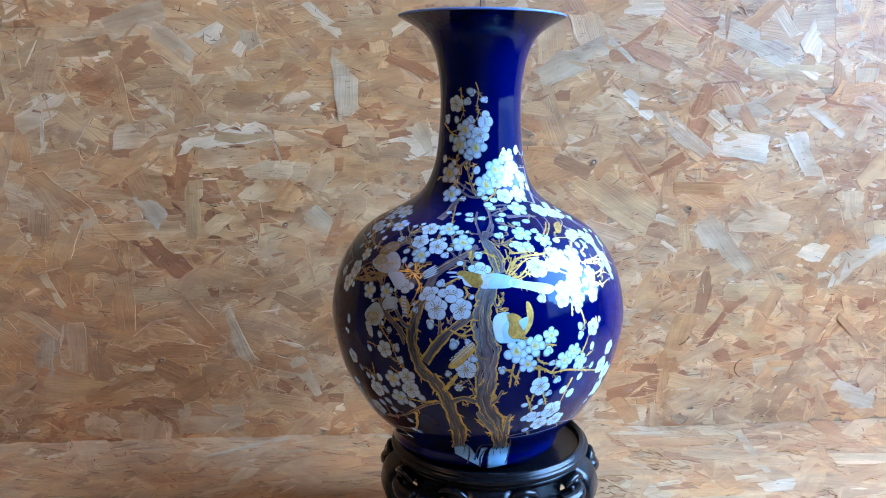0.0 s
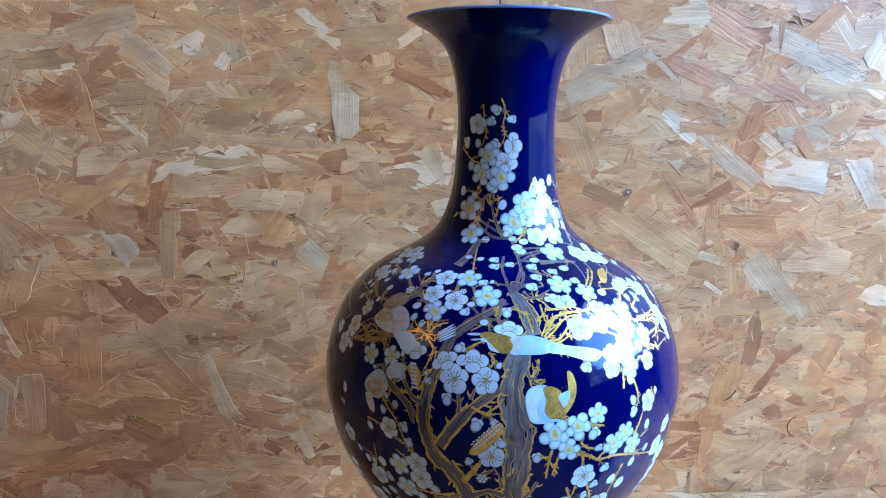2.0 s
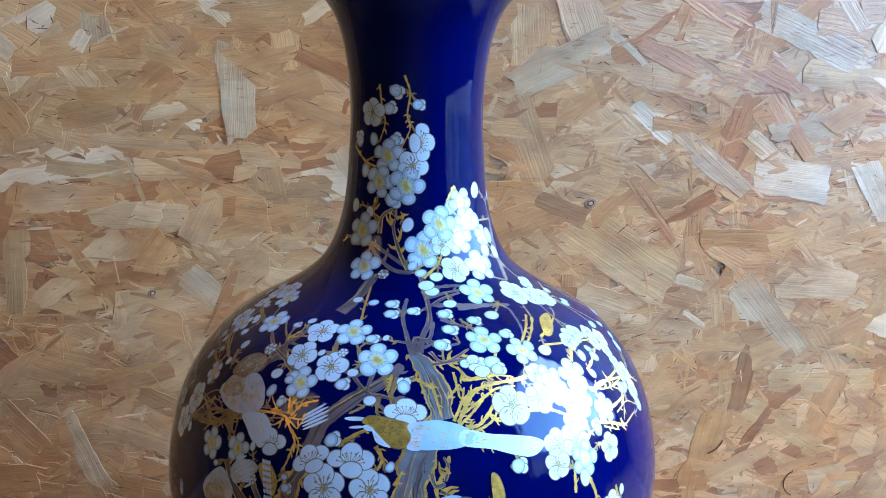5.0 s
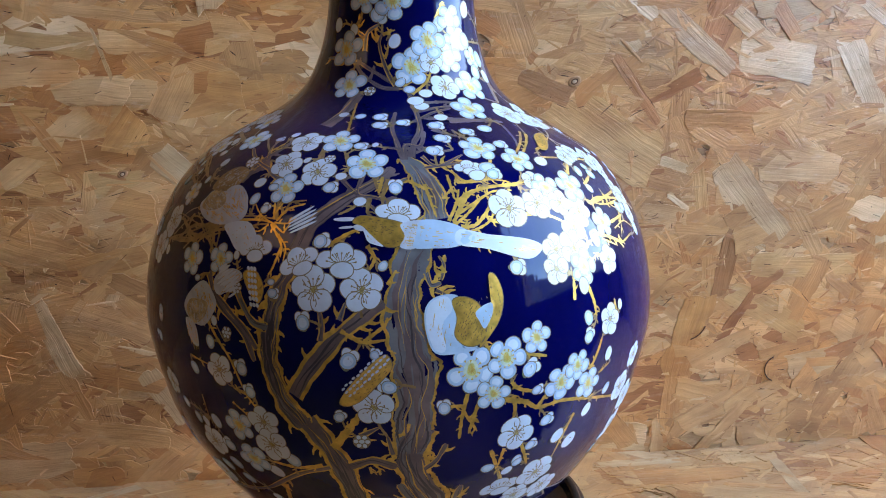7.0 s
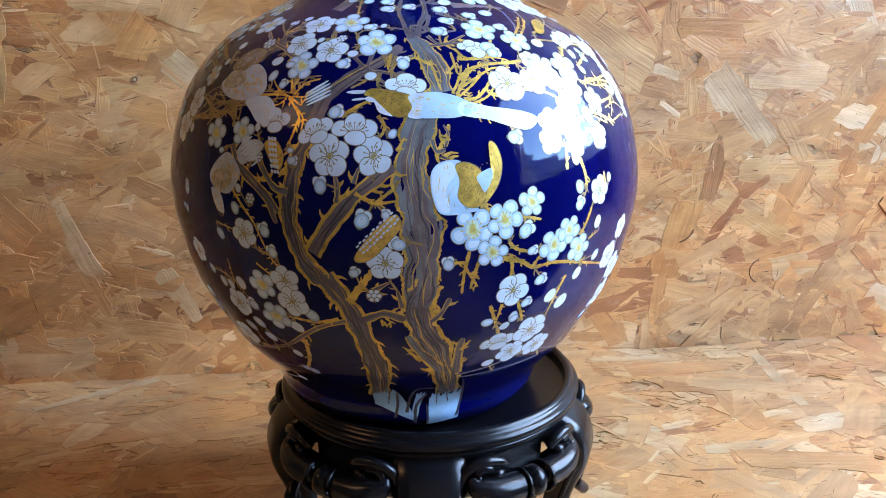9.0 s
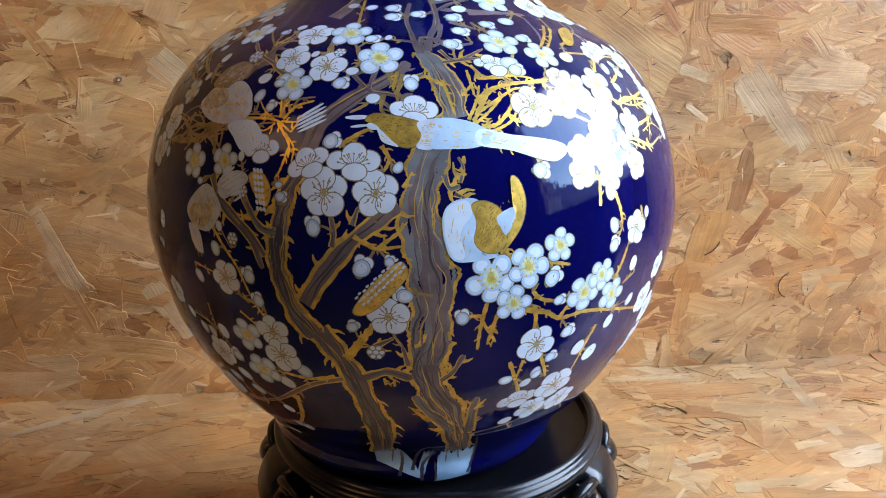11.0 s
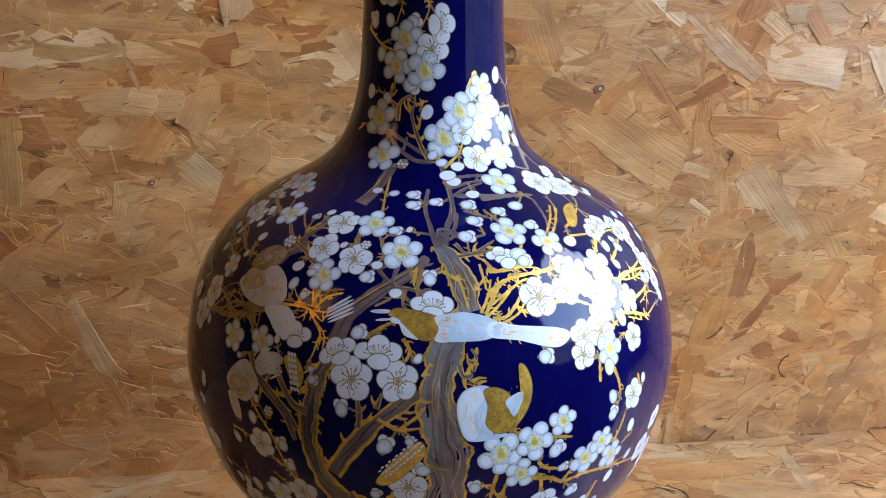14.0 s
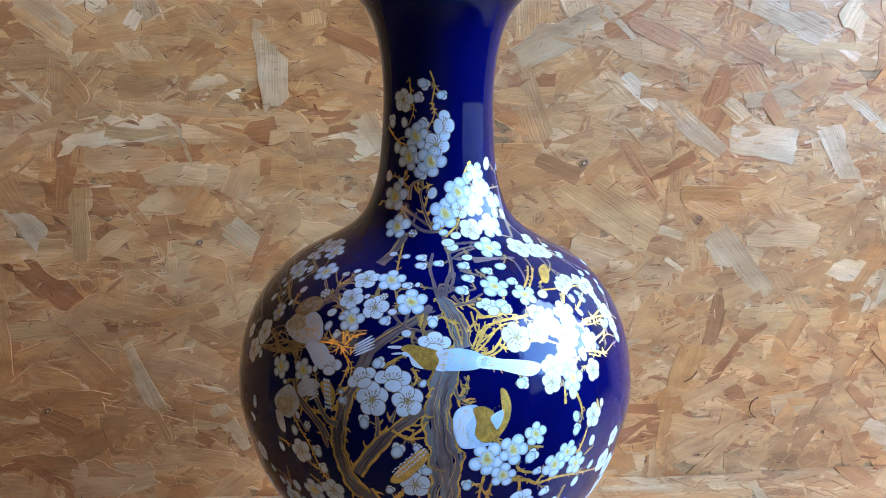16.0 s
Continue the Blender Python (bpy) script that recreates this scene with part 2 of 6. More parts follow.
def box(bm, lo, hi, bevel=0.0):
    c = [(a + b) / 2 for a, b in zip(lo, hi)]
    made = bmesh.ops.create_cube(bm, size=1, matrix=Matrix.LocRotScale(c, None, [b - a for a, b in zip(lo, hi)]))
    if bevel:
        edges = list({e for q in made["verts"] for e in q.link_edges})
        bmesh.ops.bevel(bm, geom=edges, offset=bevel, segments=2, affect="EDGES")


def lathe(bm, profile, steps=96, close=True, centre=(0, 0)):
    rings = []
    for r, z in profile:
        rings.append([bm.verts.new((centre[0] + r * math.cos(2 * math.pi * q / steps), centre[1] + r * math.sin(2 * math.pi * q / steps), z)) for q in range(steps)])
    for a, b in zip(rings, rings[1:]):
        for q in range(steps):
            bm.faces.new((a[q], a[(q + 1) % steps], b[(q + 1) % steps], b[q]))
    if close:
        bm.faces.new(rings[-1])
        bm.faces.new(rings[0][::-1])


def sweep(bm, path, radii, steps=10, flat=1.0, up=(0, 0, 1)):
    """A closed tube along path; flat squeezes it along the second axis."""
    rings, n = [], len(path)
    for i, c in enumerate(path):
        c = Vector(c)
        d = (Vector(path[min(i + 1, n - 1)]) - Vector(path[max(i - 1, 0)])).normalized()
        s = d.cross(Vector(up)).normalized()
        u = s.cross(d).normalized()
        rings.append([bm.verts.new(c + s * radii[i] * math.cos(2 * math.pi * q / steps) + u * radii[i] * flat * math.sin(2 * math.pi * q / steps)) for q in range(steps)])
    for a, b in zip(rings, rings[1:]):
        for q in range(steps):
            bm.faces.new((a[q], a[(q + 1) % steps], b[(q + 1) % steps], b[q]))
    bm.faces.new(rings[-1])
    bm.faces.new(rings[0][::-1])


def smooth_path(points, steps):
    """Catmull-Rom through a few control points."""
    p = [np.array(q, float) for q in points]
    p = [2 * p[0] - p[1]] + p + [2 * p[-1] - p[-2]]
    out = []
    for i in range(1, len(p) - 2):
        for s in range(steps):
            t = s / steps
            out.append(0.5 * (2 * p[i] + (p[i + 1] - p[i - 1]) * t + (2 * p[i - 1] - 5 * p[i] + 4 * p[i + 1] - p[i + 2]) * t * t + (3 * p[i] - p[i - 1] - 3 * p[i + 1] + p[i + 2]) * t ** 3))
    out.append(p[-2])
    return out


# ---- the setting ----
WALL_Y, SHELF_Y = 0.2177, -0.135
FLOOR_Z, TOP_Z = -0.82, 2.4
LEFT_X, RIGHT_X, BACK_Y = -1.5, 1.12, -2.6
bm = bmesh.new()
box(bm, (LEFT_X, WALL_Y, FLOOR_Z), (RIGHT_X, WALL_Y + 0.018, TOP_Z))
wall_north = tagged(part("wall_north", bm, BOARD, smooth=False), "oriented strand board wall panel of pressed wood flakes", "wall", kind="structure")
bm = bmesh.new()
box(bm, (LEFT_X, SHELF_Y, -0.018), (RIGHT_X, WALL_Y - 0.001, 0), 0.0015)
shelf = tagged(part("shelf_board", bm, BOARD, smooth=False), "oriented strand board shelf meeting the board wall", "shelf", kind="structure")
# out-of-view wall, added near black so the vase's left side mirrors little
bm = bmesh.new()
box(bm, (LEFT_X - 0.1, BACK_Y, FLOOR_Z), (LEFT_X, WALL_Y + 0.018, TOP_Z))
tagged(part("wall_west", bm, DARKWALL, smooth=False), "unseen dark side wall added to keep left reflections dark", "wall", kind="structure")
# added out of view; its warm plaster sets the fill from the front
bm = bmesh.new()
box(bm, (LEFT_X - 0.1, BACK_Y - 0.1, FLOOR_Z), (RIGHT_X + 0.1, BACK_Y, TOP_Z))
tagged(part("wall_south", bm, PLASTER, smooth=False), "unseen plain wall added behind the viewpoint for warm bounce", "wall", kind="structure")
WIN_Y0, WIN_Y1, WIN_Z0, WIN_Z1 = -1.08, 0.17, 0.32, 1.7
bm = bmesh.new()
box(bm, (RIGHT_X, BACK_Y, FLOOR_Z), (RIGHT_X + 0.1, WALL_Y + 0.018, WIN_Z0))
box(bm, (RIGHT_X, BACK_Y, WIN_Z1), (RIGHT_X + 0.1, WALL_Y + 0.018, TOP_Z))
box(bm, (RIGHT_X, BACK_Y, WIN_Z0), (RIGHT_X + 0.1, WIN_Y0, WIN_Z1))
box(bm, (RIGHT_X, WIN_Y1, WIN_Z0), (RIGHT_X + 0.1, WALL_Y + 0.018, WIN_Z1))
tagged(part("wall_east", bm, PLASTER, smooth=False), "plain wall with a wide open window", "wall", kind="structure")
# ceiling never in view, added dark to hold back light from above
bm = bmesh.new()
box(bm, (LEFT_X - 0.1, BACK_Y - 0.1, TOP_Z), (RIGHT_X + 0.1, WALL_Y + 0.018, TOP_Z + 0.1))
tagged(part("ceiling", bm, CEILING, smooth=False), "unseen dark ceiling added to limit bounce light", "ceiling", kind="structure")
# floor out of view, added to return some light from below
bm = bmesh.new()
box(bm, (LEFT_X - 0.1, BACK_Y - 0.1, FLOOR_Z - 0.1), (RIGHT_X + 0.1, WALL_Y + 0.018, FLOOR_Z))
tagged(part("floor", bm, BOUNCE_FLOOR, smooth=False), "unseen plain floor added to bounce light upward", "floor", kind="structure")
bm = bmesh.new()
box(bm, (-600, -600, -3.1), (600, 600, -3.0))
tagged(part("ground", bm, TURF, smooth=False), "distant turf outside the window", "ground", kind="structure")


def house(x, y, width, depth, height, turn):
    h = tagged(new("house"), "distant masonry house with a dark slate roof", "house", "houses outside the window")
    h.matrix_basis = pose(x, y, -3.0, 0, 0, turn)
    b = bmesh.new()
    box(b, (-depth / 2, -width / 2, 0), (depth / 2, width / 2, height))
    part("wall", b, BRICKWORK, h, smooth=False)
    b = bmesh.new()
    q = [b.verts.new(c) for c in ((-depth / 2 - 0.4, -width / 2 - 0.3, height), (depth / 2 + 0.4, -width / 2 - 0.3, height), (0, -width / 2 - 0.3, height + depth * 0.38), (-depth / 2 - 0.4, width / 2 + 0.3, height), (depth / 2 + 0.4, width / 2 + 0.3, height), (0, width / 2 + 0.3, height + depth * 0.38))]
    for f in ((0, 1, 2), (5, 4, 3), (0, 2, 5, 3), (1, 4, 5, 2), (0, 3, 4, 1)):
        b.faces.new([q[i] for i in f])
    part("roof", b, SLATE, h, smooth=False)
    for row in range(2):
        for c in range(3):
            b = bmesh.new()
            y0 = (c - 1) * width * 0.3
            box(b, (-depth / 2 - 0.03, y0 - 0.5, 1.0 + row * 2.7), (-depth / 2 + 0.05, y0 + 0.5, 2.3 + row * 2.7))
            part("window", b, PANE, h, smooth=False)


for az, away, h in ((30, 20, 7.0), (45, 20, 6.2), (60, 21, 5.0), (75, 22, 4.2), (92, 24, 4.3)):
    house(away * math.sin(radians(az)), -away * math.cos(radians(az)), 5.8, 7, h, az - 90)


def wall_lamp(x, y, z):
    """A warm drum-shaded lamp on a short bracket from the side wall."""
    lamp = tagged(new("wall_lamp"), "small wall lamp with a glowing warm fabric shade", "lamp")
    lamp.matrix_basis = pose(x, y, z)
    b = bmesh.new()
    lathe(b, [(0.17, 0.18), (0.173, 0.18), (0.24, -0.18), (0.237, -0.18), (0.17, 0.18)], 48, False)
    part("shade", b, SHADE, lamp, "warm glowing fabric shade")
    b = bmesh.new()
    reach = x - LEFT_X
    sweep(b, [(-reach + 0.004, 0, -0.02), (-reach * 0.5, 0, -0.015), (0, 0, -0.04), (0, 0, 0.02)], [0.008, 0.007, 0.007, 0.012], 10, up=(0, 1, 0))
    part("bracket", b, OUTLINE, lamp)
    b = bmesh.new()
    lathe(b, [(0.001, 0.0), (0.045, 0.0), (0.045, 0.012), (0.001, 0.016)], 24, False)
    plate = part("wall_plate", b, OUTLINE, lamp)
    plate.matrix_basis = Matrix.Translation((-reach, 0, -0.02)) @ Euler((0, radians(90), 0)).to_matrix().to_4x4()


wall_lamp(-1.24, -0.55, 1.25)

# ---- the carved stand ----
STAND_X, STAND_Y = 0.012, 0.0


def carved_stand():
    s = tagged(new("vase_stand"), "black lacquered carved wooden stand with scrolled legs", "stand")
    s.matrix_basis = pose(STAND_X, STAND_Y, 0, 0, 0, -8)
    b = bmesh.new()
    lathe(b, [(0.001, 0.0903), (0.0735, 0.0903), (0.0745, 0.0908), (0.0745, 0.084), (0.001, 0.084)], 96, False)
    part("top_disc", b, EBONY, s)
    b = bmesh.new()
    rim = [(0.0738, 0.0908), (0.0741, 0.0938), (0.0750, 0.0955), (0.0766, 0.0962), (0.0781, 0.0957), (0.0790, 0.0945), (0.0793, 0.0932), (0.0803, 0.0928), (0.0816, 0.0920), (0.0823, 0.0905), (0.0821, 0.0888), (0.0811, 0.0875), (0.0798, 0.0868), (0.0738, 0.0868), (0.0738, 0.0908)]
    lathe(b, rim, 128, False)
    part("lip", b, EBONY, s, "raised double-beaded lip")
    b = bmesh.new()
    lathe(b, [(0.060, 0.0870), (0.0790, 0.0870), (0.0800, 0.0856), (0.0798, 0.0838), (0.0782, 0.0818), (0.0755, 0.0800), (0.0735, 0.0785), (0.0728, 0.077), (0.060, 0.077), (0.060, 0.0870)], 96, False)
    part("waist", b, EBONY, s)
    b = bmesh.new()
    lathe(b, [(0.001, 0.046), (0.057, 0.046), (0.058, 0.048), (0.058, 0.0835), (0.001, 0.0835)], 48, False)
    part("inner_drum", b, EBONY, s)

    def polar(az, r, z):
        a = radians(az)
        return (r * math.sin(a), -r * math.cos(a), z)

    for leg in range(5):
        az = leg * 72
        # cabriole leg: broad shoulder, drawn-in ankle, curled foot
        line = smooth_path([(0.064, 0.0775), (0.0735, 0.0760), (0.0795, 0.0715), (0.0830, 0.0640), (0.0828, 0.0550), (0.0785, 0.043), (0.0750, 0.030), (0.0745, 0.018), (0.079, 0.0085), (0.0865, 0.0055), (0.0915, 0.009), (0.0905, 0.0135)], 5)
        n = len(line)
        b = bmesh.new()
        rings = []
        for i, (r, z) in enumerate(line):
            t = i / (n - 1)
            half = 0.0145 * (1 - t) ** 1.5 + 0.0062
            thick = 0.0062 * (1 - t) + 0.0042
            d = np.array(line[min(i + 1, n - 1)]) - np.array(line[max(i - 1, 0)])
            d = d / np.linalg.norm(d)
            nr, nz = -d[1], d[0]
            ring = []
            for q in range(14):
                a = 2 * math.pi * q / 14
                w, h = math.cos(a), math.sin(a)
                w = math.copysign(abs(w) ** 0.42, w) * half
                h = math.copysign(abs(h) ** 0.3, h) * thick
                rr, zz = r + nr * h, z + nz * h
                side = math.degrees(w / max(rr, 0.03))
                ring.append(b.verts.new(polar(az + side, rr, max(zz, 0.0005))))
            rings.append(ring)
        for a, c in zip(rings, rings[1:]):
            for q in range(14):
                b.faces.new((a[q], c[q], c[(q + 1) % 14], a[(q + 1) % 14]))
        b.faces.new(rings[0]), b.faces.new(rings[-1][::-1])
        bmesh.ops.recalc_face_normals(b, faces=b.faces)
        legob = part("leg", b, EBONY, s, "cabriole leg with a curled foot")
        # raised edge bead down each side of the shoulder
        for side in (-1, 1):
            b = bmesh.new()
            path = [polar(az + side * math.degrees((0.0145 * (1 - (i + 4) / (n - 1)) ** 1.5 + 0.0056) / r), r + 0.003, z) for i, (r, z) in enumerate(line[4:30])]
            sweep(b, path, [0.0016] * len(path), 8)
            part("edge_bead", b, EBONY, legob)
        # apron: pierced web with two rolled scrolls that meet at a bead
        mid = az + 36
        web, cells = bmesh.new(), {}

        def corner(i, q):
            if (i, q) not in cells:
                cells[i, q] = web.verts.new(polar(mid + (i - 90) * 0.2667, 0.0818 - 0.000125 * q, 0.0655 + q * 0.0003))
            return cells[i, q]

        for i in range(180):
            for q in range(54):
                da, z = (i + 0.5 - 90) * 0.2667, 0.0655 + (q + 0.5) * 0.0003
                if 0 < z - 0.0730 < 0.0042 and 9.2 + (z - 0.0730) * 480 < abs(da) < 13.4 - (z - 0.0730) * 260:
                    continue
                web.faces.new((corner(i, q), corner(i + 1, q), corner(i + 1, q + 1), corner(i, q + 1)))
        bmesh.ops.solidify(web, geom=list(web.faces), thickness=0.0035)
        part("apron_web", web, EBONY, s, "pierced apron")
        for side in (-1, 1):
            turns = []
            for q in range(15):
                a = math.pi * (0.9 + q * 0.135)
                rr = 0.0066 - 0.00020 * q
                turns.append(polar(mid + side * (17.6 + math.degrees(rr * math.cos(a) / 0.085)), 0.0845, 0.0758 + rr * math.sin(a) * 0.85))
            b = bmesh.new()
            sweep(b, turns, [0.0034 - 0.00008 * q for q in range(15)], 12, up=(0.3, 0.2, 1))
            part("scroll_curl", b, EBONY, s)
            arch = smooth_path([polar(mid + side * 25.5, 0.0815, 0.0725), polar(mid + side * 23, 0.0838, 0.0795), polar(mid + side * 18, 0.0848, 0.0828), polar(mid + side * 12.5, 0.0842, 0.0812), polar(mid + side * 9.5, 0.0830, 0.0775)], 5)
            b = bmesh.new()
            sweep(b, [tuple(c) for c in arch], [0.0030 - 0.00004 * i for i in range(len(arch))], 12)
            part("scroll_arch", b, EBONY, s)
            body = smooth_path([polar(mid + side * 22.5, 0.0838, 0.0755), polar(mid + side * 20.5, 0.0855, 0.0705), polar(mid + side * 14, 0.0865, 0.0672), polar(mid + side * 4.6, 0.0865, 0.0668)], 7)
            m = len(body)
            b = bmesh.new()
            sweep(b, [tuple(c) for c in body], [0.0022 + 0.0050 * math.sin(math.pi * min(0.62, 0.02 + 0.66 * i / (m - 1))) for i in range(m)], 16)
            part("scroll", b, EBONY, s, "rolled apron scroll")
            b = bmesh.new()
            ring = [polar(mid + side * 4.4, 0.0865 + 0.0074 * math.cos(q * math.pi / 8), 0.0668 + 0.0074 * math.sin(q * math.pi / 8)) for q in range(17)]
            sweep(b, ring, [0.0011] * 17, 8, up=(0.1, 0.2, 0.9))
            part("collar", b, EBONY, s)
        b = bmesh.new()
        bmesh.ops.create_uvsphere(b, u_segments=20, v_segments=12, radius=1.0, matrix=pose(*polar(mid, 0.0868, 0.0668), 0, 0, mid) @ Matrix.Diagonal((0.0062, 0.0074, 0.0078, 1)))
        part("centre_bead", b, EBONY, s)
        b = bmesh.new()
        drop = smooth_path([polar(mid, 0.0845, 0.062), polar(mid, 0.0825, 0.052), polar(mid, 0.0795, 0.044)], 5)
        sweep(b, [tuple(c) for c in drop], [0.0050 * (1 - 0.75 * i / (len(drop) - 1)) for i in range(len(drop))], 10)
        part("drop", b, EBONY, s)
        # slender strut inside the foot
        b = bmesh.new()
        strut = smooth_path([polar(az + 8, 0.078, 0.05), polar(az + 13, 0.086, 0.040), polar(az + 10, 0.0835, 0.030), polar(az + 15, 0.089, 0.020)], 5)
        sweep(b, [tuple(c) for c in strut], [0.0034] * len(strut), 9)
        part("strut", b, EBONY, s)
    return s


carved_stand()

# ---- the vase ----
PROFILE = (
    (0.0905, 0.0575), (0.0935, 0.0630), (0.0970, 0.0667), (0.1010, 0.0690), (0.1060, 0.0703), (0.1110, 0.0730), (0.1170, 0.0778), (0.1240, 0.0845),
    (0.1400, 0.0959), (0.1600, 0.1069), (0.1800, 0.1130), (0.2000, 0.1168), (0.2200, 0.1157), (0.2400, 0.1107), (0.2550, 0.1034), (0.2670, 0.0941),
    (0.2780, 0.0806), (0.2880, 0.0618), (0.2980, 0.0473), (0.3100, 0.0393), (0.3250, 0.0346), (0.3450, 0.0323), (0.3650, 0.0312), (0.3850, 0.0320),
    (0.4000, 0.0344), (0.4120, 0.0383), (0.4225, 0.0465), (0.4290, 0.0570), (0.4325, 0.0640)
)
FOOT_Z = PROFILE[0][0]


def spline(points, samples):
    """Natural cubic through (z, r) pairs."""
    x, y = (np.array(c) for c in zip(*points))
    n, h = len(x), np.diff(x)
    a, rhs = np.eye(n), np.zeros(n)
    for i in range(1, n - 1):
        a[i, i - 1:i + 2] = h[i - 1], 2 * (h[i - 1] + h[i]), h[i]
        rhs[i] = 6 * ((y[i + 1] - y[i]) / h[i] - (y[i] - y[i - 1]) / h[i - 1])
    m = np.linalg.solve(a, rhs)
    z = np.linspace(x[0], x[-1], samples)
    k = np.clip(np.searchsorted(x, z) - 1, 0, n - 2)
    u = (x[k + 1] - z) / h[k]
    w = 1 - u
    return z, u * y[k] + w * y[k + 1] + ((u ** 3 - u) * m[k] + (w ** 3 - w) * m[k + 1]) * h[k] ** 2 / 6


CZ, CR = spline(PROFILE, 1600)
CS = np.concatenate([[0], np.cumsum(np.hypot(np.diff(CZ), np.diff(CR)))])
SLOPE = np.gradient(CR, CZ)

vase = tagged(new("vase"), "cobalt blue porcelain vase painted with white plum blossom and gold branches", "vase")
vase.matrix_basis = Matrix.Translation((0, 0, 0.2)) @ pose(0, 0, 0, -0.33, 0.36, 0) @ Matrix.Translation((0, 0, -0.2))


def drape(theta, z, u, v, lift):
    """A point of the glaze u metres to the right and v metres up from (theta, z), lift metres proud of it."""
    s = np.interp(z, CZ, CS) + v
    zz, r = np.interp(s, CS, CZ), np.interp(s, CS, CR)
    a = radians(theta) + u / r
    k = np.interp(zz, CZ, SLOPE)
    q = 1 / math.sqrt(1 + k * k)
    return ((r + lift * q) * math.sin(a), -(r + lift * q) * math.cos(a), zz - lift * q * k)


bm = bmesh.new()
outer = [(float(r), float(z)) for z, r in zip(CZ[::4], CR[::4])]
if outer[-1][1] < CZ[-1]:
    outer.append((float(CR[-1]), float(CZ[-1])))
foot = [(0.051, FOOT_Z + 0.004), (0.052, FOOT_Z + 0.0002), (0.056, FOOT_Z)]
lathe(bm, foot + outer, 160, False)
part("body", bm, GLAZE, vase, "deep cobalt blue glossy glaze")
bm = bmesh.new()
rr, rz = outer[-1]
lathe(bm, [(rr - 0.0002, rz - 0.0001), (rr + 0.0004, rz + 0.0005), (rr + 0.0002, rz + 0.0013), (rr - 0.0010, rz + 0.0018), (rr - 0.003, rz + 0.0015), (rr - 0.004, rz + 0.0004)], 160, False)
part("rim", bm, RIMEDGE, vase, "pale blue-white glazed rim edge")
bm = bmesh.new()
inner = [(r - 0.004, z) for r, z in outer[::-1] if z > 0.1]
inner[0] = (rr - 0.004, rz + 0.0004)
lathe(bm, inner + [(0.001, 0.1)], 96, False)
part("inside", bm, RIMWHITE, vase, "white glazed inside")


class Motif:
    """Painted enamel gathered as thin draped patches."""

    def __init__(self, theta, z):
        self.theta, self.z, self.verts, self.faces, self.slots = theta, z, [], [], []

    def disc(self, u, v, ru, rv, turn, lift, slot, n=14, wob=0.0):
        c, s, k = math.cos(turn), math.sin(turn), len(self.verts)
        self.verts.append(drape(self.theta, self.z, u, v, lift))
        for q in range(n):
            a = 2 * math.pi * q / n
            g = 1 + wob * math.sin(2 * a + u * 9000) + wob * 0.6 * math.sin(3 * a + v * 7000)
            x, y = ru * g * math.cos(a), rv * g * math.sin(a)
            self.verts.append(drape(self.theta, self.z, u + x * c - y * s, v + x * s + y * c, lift))
        for q in range(n):
            self.faces.append((k, k + 1 + q, k + 1 + (q + 1) % n))
            self.slots.append(slot)

    def patch(self, u, v, ru, rv, turn, lift, bands, n=16, wob=0.0):
        """One rounded patch made of concentric bands: (outer share of the radius, slot), from the middle out."""
        c, s, k = math.cos(turn), math.sin(turn), len(self.verts)
        self.verts.append(drape(self.theta, self.z, u, v, lift + STEP))
        for b, (share, slot) in enumerate(bands):
            for q in range(n):
                a = 2 * math.pi * q / n
                g = 1 + wob * math.sin(2 * a + u * 9000) + wob * 0.6 * math.sin(3 * a + v * 7000)
                x, y = (ru * g + min(share - 1, 0) * ru) * math.cos(a), (rv * g + min(share - 1, 0) * rv) * math.sin(a)
                if share > 1:
                    x, y = x + (share - 1) * 0.001 * math.cos(a), y + (share - 1) * 0.001 * math.sin(a)
                self.verts.append(drape(self.theta, self.z, u + x * c - y * s, v + x * s + y * c, lift + (STEP if b < len(bands) - 1 else 0)))
            for q in range(n):
                r = (q + 1) % n
                if b == 0:
                    self.faces.append((k, k + 1 + q, k + 1 + r))
                else:
                    o, p = k + 1 + b * n, k + 1 + (b - 1) * n
                    self.faces.append((p + q, o + q, o + r, p + r))
                self.slots.append(slot)

    def stroke(self, points, widths, lift, slot):
        k, n = len(self.verts), len(points)
        for i, (u, v) in enumerate(points):
            a, b = points[max(i - 1, 0)], points[min(i + 1, n - 1)]
            d = math.hypot(b[0] - a[0], b[1] - a[1]) or 1
            nx, ny = -(b[1] - a[1]) / d, (b[0] - a[0]) / d
            for side in (-1, 0, 1):
                self.verts.append(drape(self.theta, self.z, u + nx * widths[i] / 2 * side, v + ny * widths[i] / 2 * side, lift))
        for i in range(n - 1):
            for side in (0, 1):
                j = k + 3 * i + side
                self.faces.append((j + 1, j, j + 3, j + 4))
                self.slots.append(slot)

    def mesh(self, name, mats, parent, label=""):
        return put(name, mesh_of(name, self.verts, self.faces, mats, self.slots, True), parent, label)


STEP = 0.0000016
level = [0]


def next_level():
    level[0] += 1
    return 0.00006 + 0.000018 * (level[0] % 7)


MATS = [PETAL, OUTLINE, PETAL_DEEP, CENTRE, CENTRE_PALE]


def petal(parent, theta, z, u, v, ru, rv, turn, lift, deep=False, name="petal"):
    m = Motif(theta, z)
    line = 1.24 + 30 * ru
    m.patch(u, v, ru, rv, turn, lift, ((0.66, 0), (0.9, 2), (1.0, 2), (line, 1)) if deep else ((0.8, 0), (1.0, 0), (line, 1)), 16, 0.04)
    return m.mesh(name, MATS, parent)


